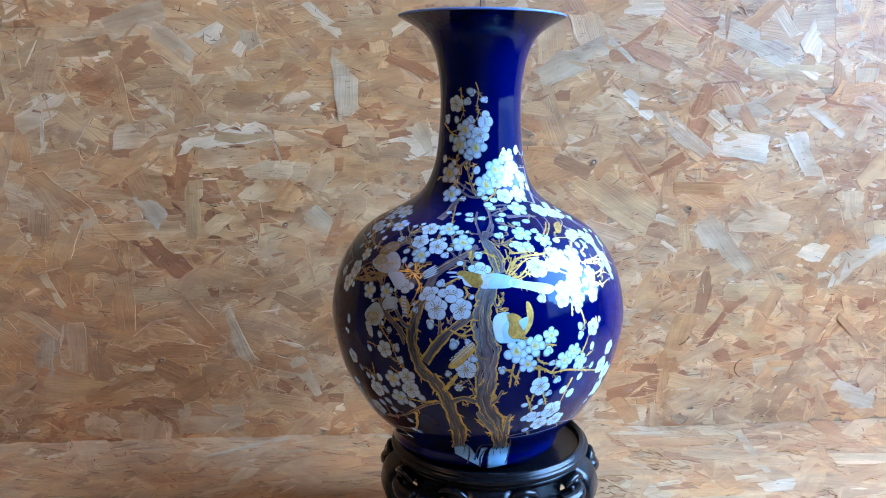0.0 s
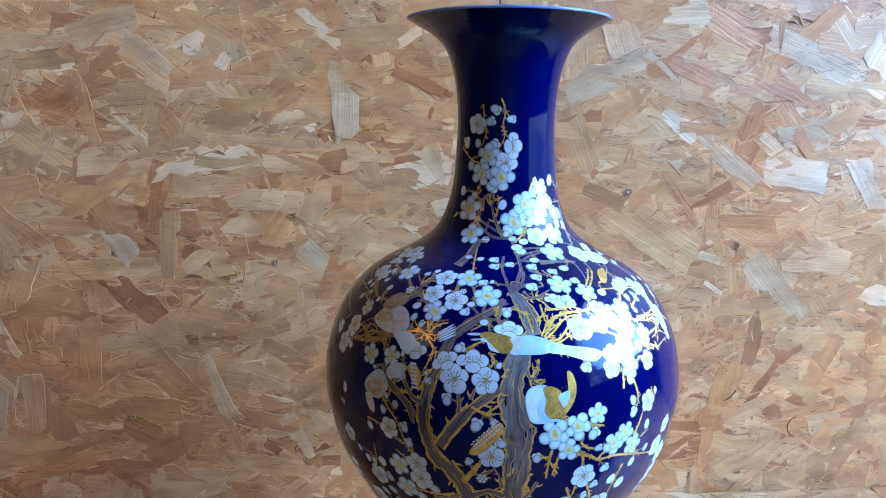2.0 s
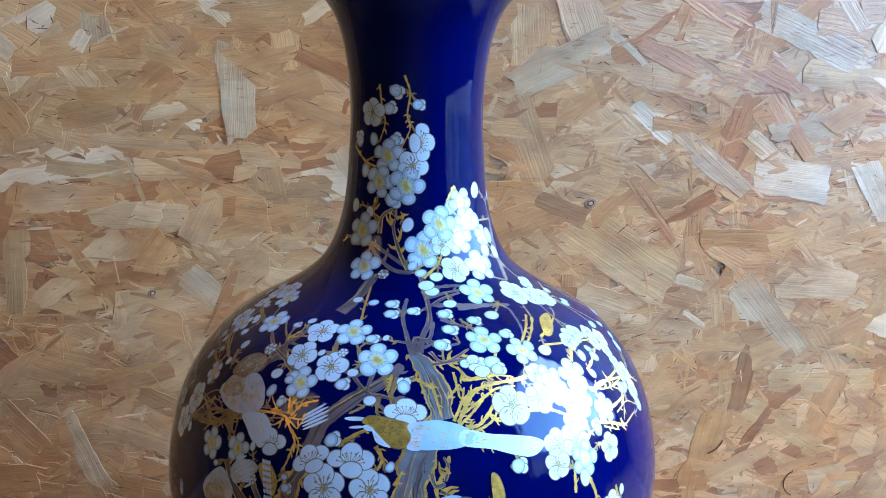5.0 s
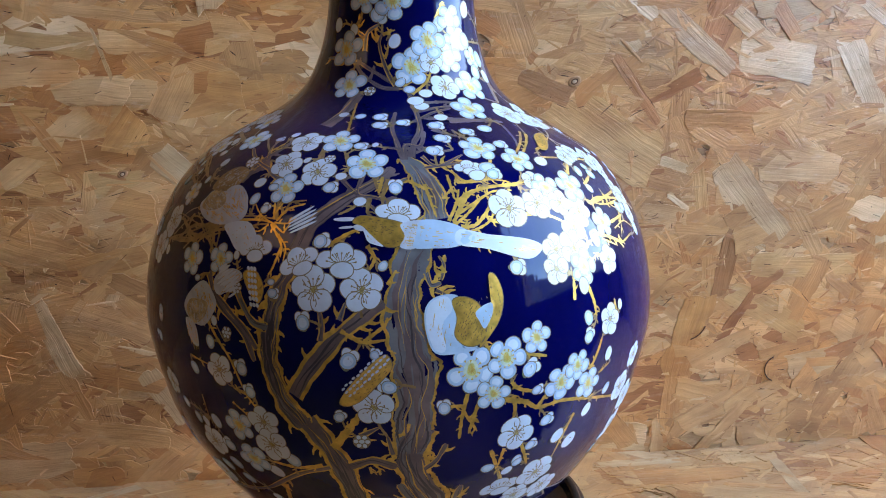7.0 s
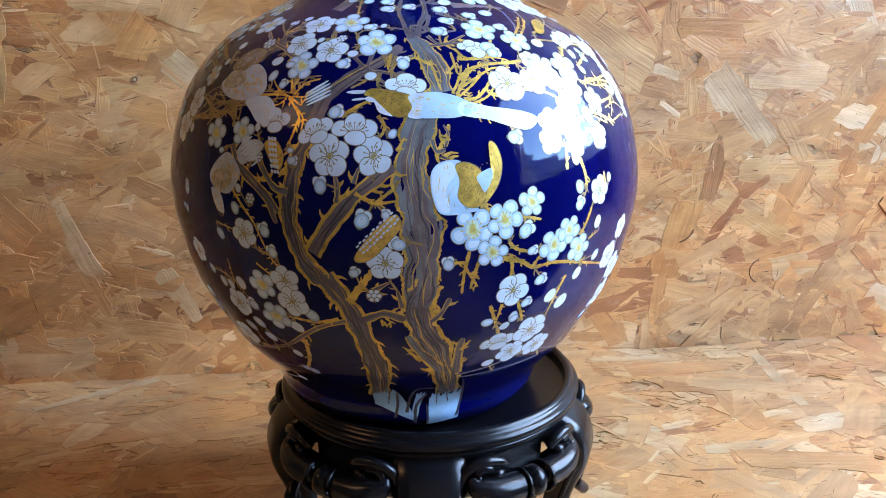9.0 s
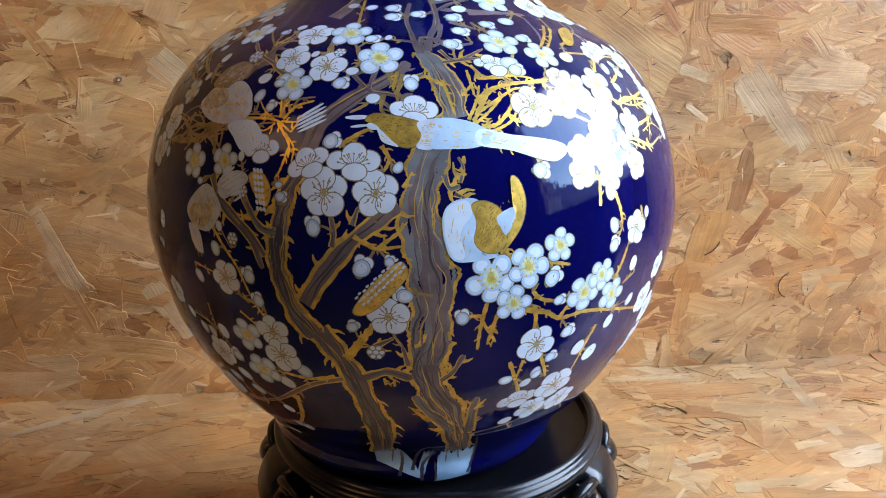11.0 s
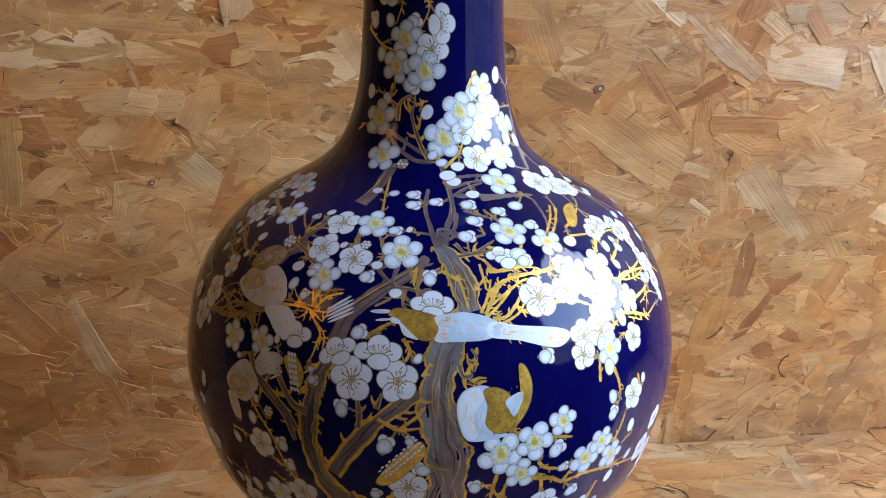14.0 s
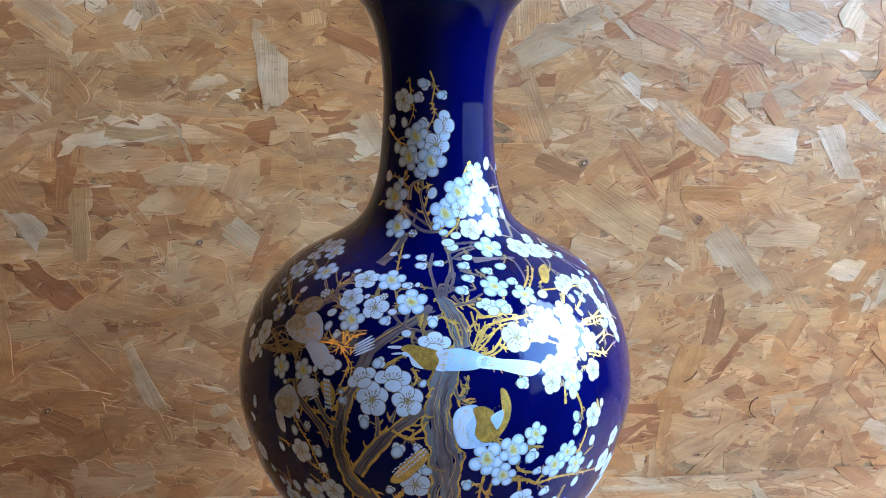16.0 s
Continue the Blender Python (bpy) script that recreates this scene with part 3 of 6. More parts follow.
def stamen_star(parent, theta, z, tips, width, lift, mat, v0=0.0):
    """Fine filaments out of one point, with a small anther at each end."""
    verts, faces = [drape(theta, z, 0, v0, lift)], []
    for x, y in tips:
        d = math.hypot(x, y - v0)
        tx, ty = x / d, (y - v0) / d
        k = len(verts)
        for along, side in ((0.2, 0.5), (0.9, 0.5), (0.95, 1.3), (1.06, 1.2), (1.06, -1.2), (0.95, -1.3), (0.9, -0.5), (0.2, -0.5)):
            verts.append(drape(theta, z, x * along - ty * side * width, v0 + (y - v0) * along + tx * side * width, lift))
        faces += [(0, k + 7, k), (k, k + 7, k + 6, k + 1), (k + 1, k + 6, k + 5, k + 4, k + 3, k + 2)]
    put("stamen", mesh_of("stamen", verts, faces, [mat], None, True), parent)


def blossom(theta, z, size, kind, turn=None):
    """w: open, dark stamens; y: open, yellow heart; s: seen from the side; b, B: bud, half-open bud; h: bud of five scales."""
    lift = next_level()
    rnd = random.Random(int(theta * 131 + z * 99991))
    turn = rnd.uniform(0, 6.28) if turn is None else radians(turn)
    if kind in "wy":
        small = kind == "y"
        m = Motif(theta, z)
        m.patch(0, 0, size * (0.52 if small else 0.3), size * (0.52 if small else 0.3), turn, lift + (13 if small else -2) * STEP, ((0.42, 3), (0.72, 4), (1.0, 2)) if small else ((0.4, 3), (1.0, 0)), 15, 0.1)
        ob = m.mesh("blossom", MATS, vase)
        for i in range(5):
            a = turn + i * 2 * math.pi / 5 + rnd.uniform(-0.07, 0.07)
            f = 1 + rnd.uniform(-0.09, 0.09)
            d, w = (0.66, 0.36) if small else (0.57, 0.42)
            petal(ob, theta, z, size * d * math.cos(a), size * d * math.sin(a), size * w * f * 0.94, size * w * 1.06 * f, a, lift + i * 2 * STEP, small)
        n = 12
        tips = []
        for i in range(n):
            a, ln = turn + 0.2 + i * 2 * math.pi / n, size * rnd.uniform(0.36, 0.52)
            tips.append((ln * math.cos(a), ln * math.sin(a)))
        stamen_star(ob, theta, z, tips, max(size * 0.034, 0.00015), lift + 16 * STEP, GOLD if small else STAMEN)
    elif kind == "s":
        ob, c, s = None, math.cos(turn), math.sin(turn)
        for i, (du, dv, ru, rv, t) in enumerate(((-0.60, 0.06, 0.40, 0.34, 0.3), (0.60, 0.10, 0.40, 0.36, -0.3), (0, 0.34, 0.45, 0.40, 0), (0.06, -0.33, 0.48, 0.30, 0))):
            one = petal(ob or vase, theta, z, size * (du * c - dv * s), size * (du * s + dv * c), size * ru, size * rv, t + turn, lift + (i * 2 + (14 if i == 3 else 0)) * STEP, False, "petal" if ob else "blossom")
            ob = ob or one
        tips = []
        for i in range(9):
            a = math.pi * (0.08 + 0.84 * i / 8)
            x, y = size * 0.60 * math.cos(a), size * (-0.12 + 0.46 * math.sin(a))
            tips.append((x * c - y * s, x * s + y * c))
        stamen_star(ob, theta, z, tips, max(size * 0.026, 0.00014), lift + 12 * STEP, STAMEN, -size * 0.12)
    elif kind == "b":
        petal(vase, theta, z, 0, 0, size, size * 0.76, turn, lift, rnd.random() < 0.6, "bud")
    elif kind == "B":
        ob = None
        for side, d, w in ((0.75, 0.46, 0.52), (-0.75, 0.46, 0.52), (math.pi, 0.24, 0.74)):
            one = petal(ob or vase, theta, z, size * d * math.cos(turn + side), size * d * math.sin(turn + side), size * w, size * w * 0.92, turn, lift + 2 * STEP * (2 if w > 0.6 else 1 if side < 0 else 0), w > 0.6, "petal" if ob else "bud")
            ob = ob or one
        m = Motif(theta, z)
        m.disc(-size * 0.92 * math.cos(turn), -size * 0.92 * math.sin(turn), size * 0.26, size * 0.34, turn, lift - STEP, 0, 10, 0.15)
        m.mesh("sepal", [SEPAL], ob)
    else:
        m = Motif(theta, z)
        m.patch(0, 0, size, size * 0.94, 0, lift, ((0.3, 1), (1.0, 1)), 16, 0.03)
        ob = m.mesh("bud", MATS, vase)
        petal(ob, theta, z, 0, 0, size * 0.30, size * 0.28, 0, lift + 2 * STEP)
        for i in range(6):
            q = turn + i * 1.0472
            petal(ob, theta, z, size * 0.64 * math.cos(q), size * 0.64 * math.sin(q), size * 0.27, size * 0.25, q, lift + 2 * STEP)


def branch(kind, *flat):
    """A painted limb: gold outline, grey-violet wood and streaks on the thick ones.
    T, U: trunk with brown or blue-grey wood through (theta, z, width); the rest: two widths, then (theta, z) pairs."""
    trunk = kind in "TU"
    if trunk:
        knots = [(flat[i], flat[i + 1]) for i in range(0, len(flat), 3)]
        w0 = flat[2]
    else:
        w0, w1, *flat = flat
        knots = [(flat[i], flat[i + 1]) for i in range(0, len(flat), 2)]
    t0, z0 = knots[0]
    s0 = np.interp(z0, CZ, CS)
    rnd = random.Random(int(t0 * 77 + z0 * 55555 + w0 * 1e6))
    path = []
    for t, z in knots:
        path.append((radians(t - t0) * np.interp(z, CZ, CR), np.interp(z, CZ, CS) - s0))
    fineness = 22 if trunk else 9
    line = smooth_path(path, fineness)
    # back to places on the glaze, whose girth changes along the limb
    angles = smooth_path([(t, z) for t, z in knots], fineness)
    n = len(line)
    thick = kind in "TUbv"
    girth = [q[0] for q in smooth_path([(w, 0) for w in flat[2::3]], fineness)] if trunk else None
    base = {"T": 0.00003, "U": 0.000034, "b": 0.000042, "g": 0.000052, "n": 0.000050, "r": 0.00011, "v": 0.000040, "p": 0.000036}[kind]
    base += rnd.uniform(0, 0.000004)
    widths, ph, pace = [], rnd.uniform(0, 6), 7 / fineness
    for i in range(n):
        t, x = i / (n - 1), i * pace
        w = girth[i] if trunk else (w0 + (w1 - w0) * t) * (0.62 if kind == "r" else 1)
        w *= 1 + (0.10 * math.sin(x * 0.55 + ph) + 0.06 * math.sin(x * 1.3 + ph * 2) + rnd.uniform(-0.03, 0.03) if thick else 0.16 * math.sin(x * 2.3 + ph) + rnd.uniform(-0.1, 0.1))
        if i == n - 1 and not trunk:
            w *= 0.55
        widths.append(w)

    def ragged(amount):
        """Uneven growth of the two sides along the limb."""
        p1, p2 = rnd.uniform(0, 6), rnd.uniform(0, 6)
        return [[amount * (0.6 * math.sin(i * pace * 0.37 + p) + 0.4 * math.sin(i * pace * 0.83 + 2 * p) + rnd.uniform(-0.25, 0.25)) for p in (p1, p2)] for i in range(n)]

    def ribbon(offset, share, lift, i0=0, i1=n, rough=None):
        verts, faces = [], []
        sw, sp = rnd.uniform(0.04, 0.14), rnd.uniform(0, 6)
        for i in range(i0, i1):
            a, b = angles[max(i - 1, 0)], angles[min(i + 1, n - 1)]
            r = np.interp(angles[i][1], CZ, CR)
            du, dv = radians(b[0] - a[0]) * r, np.interp(b[1], CZ, CS) - np.interp(a[1], CZ, CS)
            d = math.hypot(du, dv) or 1
            nx, ny = -dv / d, du / d
            slim = share < 0.3
            taper = max(0.15, math.sin(math.pi * (i - i0 + 0.5) / (i1 - i0))) if slim else 1.0
            for side in (-1, 0, 1):
                sway = sw * math.sin(i * pace * 0.6 + sp) if slim else 0
                grow = 0 if rough is None or side == 0 else rough[i][0 if side < 0 else 1]
                q = widths[i] / 2 * (offset + sway + (share + grow) * side * taper)
                verts.append(drape(angles[i][0], angles[i][1], nx * q, ny * q, lift))
        for i in range(i1 - i0 - 1):
            for side in (0, 1):
                j = 3 * i + side
                faces.append((j + 1, j, j + 3, j + 4))
        return verts, faces

    def painted(name, pieces, mat, parent):
        verts, faces = [], []
        for v, f in pieces:
            faces += [tuple(q + len(verts) for q in face) for face in f]
            verts += v
        return put(name, mesh_of(name, verts, faces, [mat], None, True), parent)

    edge = {"T": GOLD, "U": GOLD, "b": GOLD, "g": GOLD, "n": TWIG, "r": BARK_DARK, "v": BARK_DARK, "p": BARK}[kind]
    bumps = ragged(0.13 if trunk else 0.10) if thick else None
    ob = painted("trunk" if trunk else "branch", [ribbon(0, 1.0, base, rough=bumps)], edge, vase)
    if thick:
        wood = BARK_GREEN if kind == "U" or kind == "b" and rnd.random() < 0.4 else BARK
        core = {"T": 0.70, "U": 0.84, "b": 0.60, "v": 0.86}[kind]
        painted("bark", [ribbon(0, core, base + STEP, rough=[[q * 0.6 + (0 if trunk else 0.2 * (i / n) ** 2) for q in pair] for i, pair in enumerate(bumps)])], wood, ob)
        if trunk:
            streaks = ((BARK_GREEN, 0.10, 0.06, 0.14), (BARK_DARK, 0.40, 0.03, 0.10), (GOLD, 0.16, 0.018, 0.05)) if kind == "T" else ((BARK, 0.22, 0.06, 0.16), (BARK_DARK, 0.12, 0.02, 0.06), (GOLD, 0.14, 0.014, 0.034))
            for c, (mat, many, lo, hi) in enumerate(streaks):
                pieces = []
                for q in range(max(5, int(n * many * 0.5))):
                    i0 = rnd.randrange(0, max(1, n - 14))
                    pieces.append(ribbon(rnd.uniform(-0.7, 0.7), rnd.uniform(lo, hi), base + (2 + 2 * c + q % 2) * STEP, i0, min(n, i0 + rnd.randrange(20, 85))))
                tagged(painted("bark_grain", pieces, mat, ob), kind="stuff")
        else:
            if kind == "v":
                for side in (-1, 1):
                    painted("bark_line", [ribbon(side * rnd.uniform(0.3, 0.7), 0.09, base + 2 * STEP, n // 6, max(n // 6 + 4, n - n // 5))], GOLD if side > 0 else BARK_DARK, ob)
            painted("bark_line", [ribbon(rnd.uniform(-0.35, 0.35), 0.13, base + 2 * STEP)], BARK_DARK, ob)
            painted("bark_line", [ribbon(rnd.uniform(-0.4, 0.4), 0.1, base + 3 * STEP, 0, max(3, n // 2))], BARK_DARK, ob)
    # short crooked spurs along the edges
    for q in range({"T": n // 11, "U": n // 16, "b": n // 5, "g": n // 5, "n": n // 6, "r": 0, "v": n // 12, "p": 0}[kind]):
        i = rnd.randrange(1, n - 1)
        side = rnd.choice((-1, 1))
        a, b = angles[i - 1], angles[i + 1]
        r = np.interp(angles[i][1], CZ, CR)
        du, dv = radians(b[0] - a[0]) * r, np.interp(b[1], CZ, CS) - np.interp(a[1], CZ, CS)
        d = math.hypot(du, dv) or 1
        nx, ny = -dv / d * side, du / d * side
        ln = rnd.uniform(0.0010, 0.0024) if kind == "U" else rnd.uniform(0.0012, 0.0042) if thick else rnd.uniform(0.001, 0.002)
        x0, y0 = nx * widths[i] * 0.40, ny * widths[i] * 0.40
        lean = rnd.uniform(0.4, 1.3)
        m = Motif(*angles[i])
        m.stroke([(x0, y0), (x0 + nx * ln * 0.6 + du / d * ln * lean * 0.4, y0 + ny * ln * 0.6 + dv / d * ln * lean * 0.4), (x0 + nx * ln * 0.9 + du / d * ln * lean, y0 + ny * ln * 0.9 + dv / d * ln * lean)], [0.0019, 0.0011, 0.0004] if thick else [0.0008, 0.0006, 0.0003], base - STEP, 0)
        m.mesh("spur", [TWIG if kind == "n" else BARK if kind == "v" else GOLD], ob)


NET = (
    ('n', 0.0007, 0.0006, -63.0, 0.2410, -52.7, 0.2467, -45.4, 0.2515, -37.8, 0.2546, -30.4, 0.2544),
    ('n', 0.0008, 0.0006, -60.8, 0.2429, -55.5, 0.2509, -50.9, 0.2515),
    ('n', 0.0009, 0.0007, -54.6, 0.2395, -51.8, 0.2442, -46.3, 0.2504),
    ('n', 0.0009, 0.0007, -43.9, 0.2424, -44.5, 0.2483, -48.5, 0.2506),
    ('n', 0.0008, 0.0006, -58.5, 0.2559, -65.6, 0.2652, -79.9, 0.2689),
    ('n', 0.0010, 0.0006, -59.9, 0.2661, -70.8, 0.2738, -93.7, 0.2783),
    ('v', 0.0039, 0.0018, -45.1, 0.2656, -42.0, 0.2738, -39.5, 0.2777, -37.3, 0.2816),
    ('n', 0.0011, 0.0008, -42.1, 0.2758, -51.2, 0.2818),
    ('n', 0.0016, 0.0010, -31.0, 0.2545, -32.0, 0.2615),
    ('n', 0.0011, 0.0006, -29.4, 0.2563, -28.7, 0.2600, -25.3, 0.2611),
)
MESH = (
    ('n', 0.0006, 0.0004, -63.9, 0.2518, -53.7, 0.2497, -45.5, 0.2475),
    ('n', 0.0006, 0.0005, -63.3, 0.2448, -57.7, 0.2526, -53.8, 0.2553),
    ('n', 0.0008, 0.0006, -55.2, 0.2439, -50.0, 0.2491, -43.3, 0.2527, -33.8, 0.2540),
    ('n', 0.0006, 0.0004, -53.9, 0.2531, -47.0, 0.2462, -45.4, 0.2432),
    ('n', 0.0008, 0.0006, -63.5, 0.2412, -50.7, 0.2446, -43.7, 0.2477),
    ('n', 0.0007, 0.0006, -45.1, 0.2530, -46.4, 0.2474, -44.4, 0.2433),
    ('b', 0.0031, 0.0025, -44.3, 0.2331, -40.5, 0.2232, -34.4, 0.2145, -31.9, 0.2049),
    ('n', 0.0009, 0.0006, -86.0, 0.2757, -65.8, 0.2680, -63.6, 0.2600),
    ('n', 0.0007, 0.0005, -84.5, 0.2603, -69.3, 0.2522),
    ('n', 0.0007, 0.0006, -44.1, 0.2235, -38.7, 0.2101),
)
TANGLE = (
    ('g', 0.0006, 0.0006, 48.5, 0.2613, 49.2, 0.2553, 55.3, 0.2509),
    ('g', 0.0006, 0.0004, 48.6, 0.2554, 62.9, 0.2561),
    ('g', 0.0006, 0.0006, 46.5, 0.2463, 52.6, 0.2477, 57.4, 0.2439),
    ('g', 0.0008, 0.0006, 40.2, 0.2439, 45.5, 0.2399),
    ('g', 0.0008, 0.0006, 39.3, 0.2587, 45.5, 0.2558, 54.1, 0.2547),
    ('g', 0.0006, 0.0006, 53.2, 0.2524, 48.6, 0.2424),
)
LIMBS_A = (
    ('U', 1.6, 0.2557, 0.0107, -2.7, 0.2455, 0.0123, -4.7, 0.2363, 0.0126, -5.1, 0.2247, 0.0136, -3.9, 0.2125, 0.0158, -3.0, 0.1991, 0.0161, -3.2, 0.1861, 0.015, -3.9, 0.1716, 0.0125),
    ('T', -25.4, 0.2393, 0.0052, -27.2, 0.2331, 0.0066, -28.3, 0.2269, 0.0077, -28.9, 0.2179, 0.0081, -29.2, 0.2085, 0.0085, -28.1, 0.1991, 0.0079, -26.4, 0.19, 0.0094, -23.4, 0.1812, 0.0084),
    ('v', 0.0069, 0.0038, -24.8, 0.2443, -22.8, 0.2541, -17.5, 0.2615, -11.1, 0.2674, -7.4, 0.2724),
    ('U', -5.2, 0.2758, 0.004, -2.2, 0.2724, 0.0075, 0.6, 0.2648, 0.0098, 1.6, 0.2557, 0.0104),
    ('b', 0.0082, 0.0047, -24.6, 0.194, -21.0, 0.2053, -16.5, 0.2162, -12.2, 0.2236, -8.4, 0.2289),
    ('b', 0.0028, 0.0014, -19.3, 0.2149, -19.2, 0.2202, -19.8, 0.2261),
    ('b', 0.0024, 0.0012, -16.1, 0.2224, -15.1, 0.2284),
    ('g', 0.0015, 0.001, -15.8, 0.2189, -12.2, 0.2153, -8.1, 0.2161),
    ('g', 0.0014, 0.0009, -11.8, 0.2155, -8.4, 0.2209, -7.8, 0.2238),
    ('g', 0.0012, 0.0008, -7.9, 0.2347, -6.3, 0.2395),
)
LIMBS_B = (
    ('b', 0.0035, 0.0021, -29.5, 0.2177, -32.7, 0.2194, -35.7, 0.2265, -37.8, 0.2337),
    ('b', 0.0029, 0.0018, -31.5, 0.2096, -34.3, 0.2161, -39.2, 0.2234, -42.4, 0.2277, -44.0, 0.2343),
    ('g', 0.0013, 0.0007, -43.5, 0.2169, -40.2, 0.2098, -37.3, 0.2032, -34.8, 0.1917, -32.8, 0.1847),
    ('g', 0.001, 0.0006, -48.6, 0.2011, -43.4, 0.1995),
    ('g', 0.0011, 0.0006, -38.6, 0.1861, -35.0, 0.1811),
    ('g', 0.0008, 0.0006, -47.6, 0.1848, -47.4, 0.1751),
    ('g', 0.0017, 0.0011, -32.9, 0.1904, -37.2, 0.1922),
    ('b', 0.0022, 0.0014, -32.4, 0.267, -37.7, 0.2695, -43.3, 0.277),
    ('b', 0.0018, 0.0015, -38.1, 0.2703, -45.4, 0.2735, -50.5, 0.277),
    ('v', 0.0042, 0.003, -48.5, 0.2654, -42.6, 0.2697, -40.0, 0.2733),
)
LIMBS_C = (
    ('g', 0.0015, 0.0011, -42.5, 0.2763, -40.1, 0.2793),
    ('g', 0.0011, 0.0007, -30.8, 0.2538, -28.8, 0.258, -25.3, 0.26),
    ('g', 0.0009, 0.0007, -31.5, 0.2544, -32.5, 0.2598),
    ('g', 0.0011, 0.0007, -31.8, 0.2528, -28.7, 0.2469, -28.2, 0.2421),
    ('g', 0.0009, 0.0007, -28.5, 0.2453, -29.4, 0.2385, -30.2, 0.2358),
    ('g', 0.0011, 0.0007, -45.1, 0.2507, -38.6, 0.2531, -32.5, 0.2534, -28.6, 0.2501),
    ('g', 0.0007, 0.0005, -28.6, 0.2501, -27.2, 0.2543),
    ('v', 0.0021, 0.0012, -14.1, 0.27, -14.6, 0.2639, -10.3, 0.2626, -6.3, 0.2599),
    ('v', 0.0018, 0.0011, -19.7, 0.2697, -16.9, 0.2661, -12.3, 0.261, -10.2, 0.2581),
    ('g', 0.0014, 0.0011, -9.6, 0.2694, -10.2, 0.2641),
)
LIMBS_D = (
    ('b', 0.0018, 0.0011, -4.1, 0.2687, -7.3, 0.2672, -10.5, 0.2656),
    ('g', 0.0014, 0.0007, -0.4, 0.2671, 0.4, 0.2626, 1.5, 0.2564),
    ('g', 0.0016, 0.0012, -0.2, 0.2656, -3.0, 0.2675, -4.1, 0.2684),
    ('b', 0.0024, 0.0014, -1.0, 0.2386, -0.2, 0.2345, 1.6, 0.2351),
    ('b', 0.002, 0.001, 0.6, 0.2328, 2.4, 0.231),
    ('b', 0.0015, 0.0009, 1.6, 0.236, 2.2, 0.2408, 1.4, 0.244),
    ('g', 0.0012, 0.0009, 2.5, 0.2383, 1.7, 0.2408),
    ('g', 0.0017, 0.0009, -11.7, 0.2473, -10.3, 0.2434, -11.1, 0.2394),
    ('g', 0.0017, 0.0009, -19.2, 0.2467, -15.6, 0.2509, -11.9, 0.2534),
    ('n', 0.0015, 0.0009, -17.2, 0.2461, -15.6, 0.2509),
)
LIMBS_E = (
    ('p', 0.0023, 0.0019, 12.2, 0.2877, 25.1, 0.288, 35.3, 0.2872),
    ('v', 0.0015, 0.0011, 3.9, 0.2858, 9.5, 0.2834, 13.5, 0.282),
    ('v', 0.0017, 0.0013, -0.7, 0.2798, 2.8, 0.2775, 8.4, 0.2781),
    ('b', 0.0018, 0.0011, -0.3, 0.2761, 3.2, 0.273, 10.5, 0.2765),
    ('b', 0.0018, 0.0011, 0.1, 0.2724, 5.7, 0.2733, 11.0, 0.2742),
    ('g', 0.0014, 0.0011, 14.3, 0.2686, 18.2, 0.2761),
    ('g', 0.0014, 0.001, 37.7, 0.2836, 26.3, 0.2763),
    ('g', 0.0014, 0.001, 38.9, 0.2826, 28.5, 0.2761),
    ('g', 0.0012, 0.0008, 33.3, 0.2747, 43.4, 0.2734, 54.5, 0.2716),
    ('g', 0.0014, 0.001, 35.0, 0.2771, 48.3, 0.2809),
)
LIMBS_F = (
    ('g', 0.0016, 0.0011, 6.5, 0.2684, 8.1, 0.2675, 14.3, 0.2686, 17.1, 0.2692),
    ('g', 0.0017, 0.0012, 5.4, 0.2562, 8.4, 0.2629, 13.5, 0.2656, 21.3, 0.2659),
    ('g', 0.0016, 0.001, 6.2, 0.2531, 9.2, 0.2536, 12.6, 0.2587, 14.1, 0.2632),
    ('g', 0.0014, 0.0009, 4.8, 0.2547, 6.8, 0.2592, 8.3, 0.2622),
    ('g', 0.0012, 0.0009, 5.0, 0.27, 5.7, 0.2623),
    ('g', 0.0007, 0.0005, -32.5, 0.2534, -35.5, 0.2561, -37.9, 0.2598),
    ('g', 0.0007, 0.0005, -31.8, 0.2547, -31.1, 0.258, -30.0, 0.261),
    ('g', 0.0007, 0.0005, -31.1, 0.2532, -28.0, 0.2534, -26.2, 0.256),
    ('g', 0.0007, 0.0005, -32.3, 0.2524, -34.2, 0.2499, -36.1, 0.2503),
    ('n', 0.0009, 0.0006, -44.2, 0.2501, -39.0, 0.2493, -35.7, 0.2517, -32.3, 0.2527),
)
LIMBS_G = (
    ('g', 0.0007, 0.0005, -29.6, 0.2496, -27.5, 0.2455, -27.5, 0.2406),
    ('g', 0.0013, 0.0007, 6.0, 0.2714, 9.2, 0.2676, 15.4, 0.2681, 19.6, 0.267),
    ('g', 0.0014, 0.0009, 5.7, 0.2605, 9.2, 0.2642, 16.0, 0.2658, 23.7, 0.2666),
    ('g', 0.0012, 0.0007, 6.0, 0.2574, 10.9, 0.2616, 14.6, 0.2641, 19.3, 0.2642),
    ('g', 0.0012, 0.0007, 7.0, 0.2511, 9.7, 0.2524, 12.6, 0.2552, 14.5, 0.2608),
    ('g', 0.0012, 0.0007, 3.9, 0.2551, 5.9, 0.2608, 7.0, 0.2653),
    ('g', 0.0012, 0.0009, 4.0, 0.2529, 6.4, 0.2554, 9.4, 0.2593, 11.7, 0.2625),
    ('g', 0.0011, 0.0007, 11.8, 0.2572, 12.3, 0.2548, 15.1, 0.2536),
    ('g', 0.001, 0.0007, 7.2, 0.2475, 11.5, 0.2458, 15.5, 0.2439),
    ('g', 0.001, 0.0007, 5.0, 0.2513, 9.4, 0.2499, 14.3, 0.2476),
)
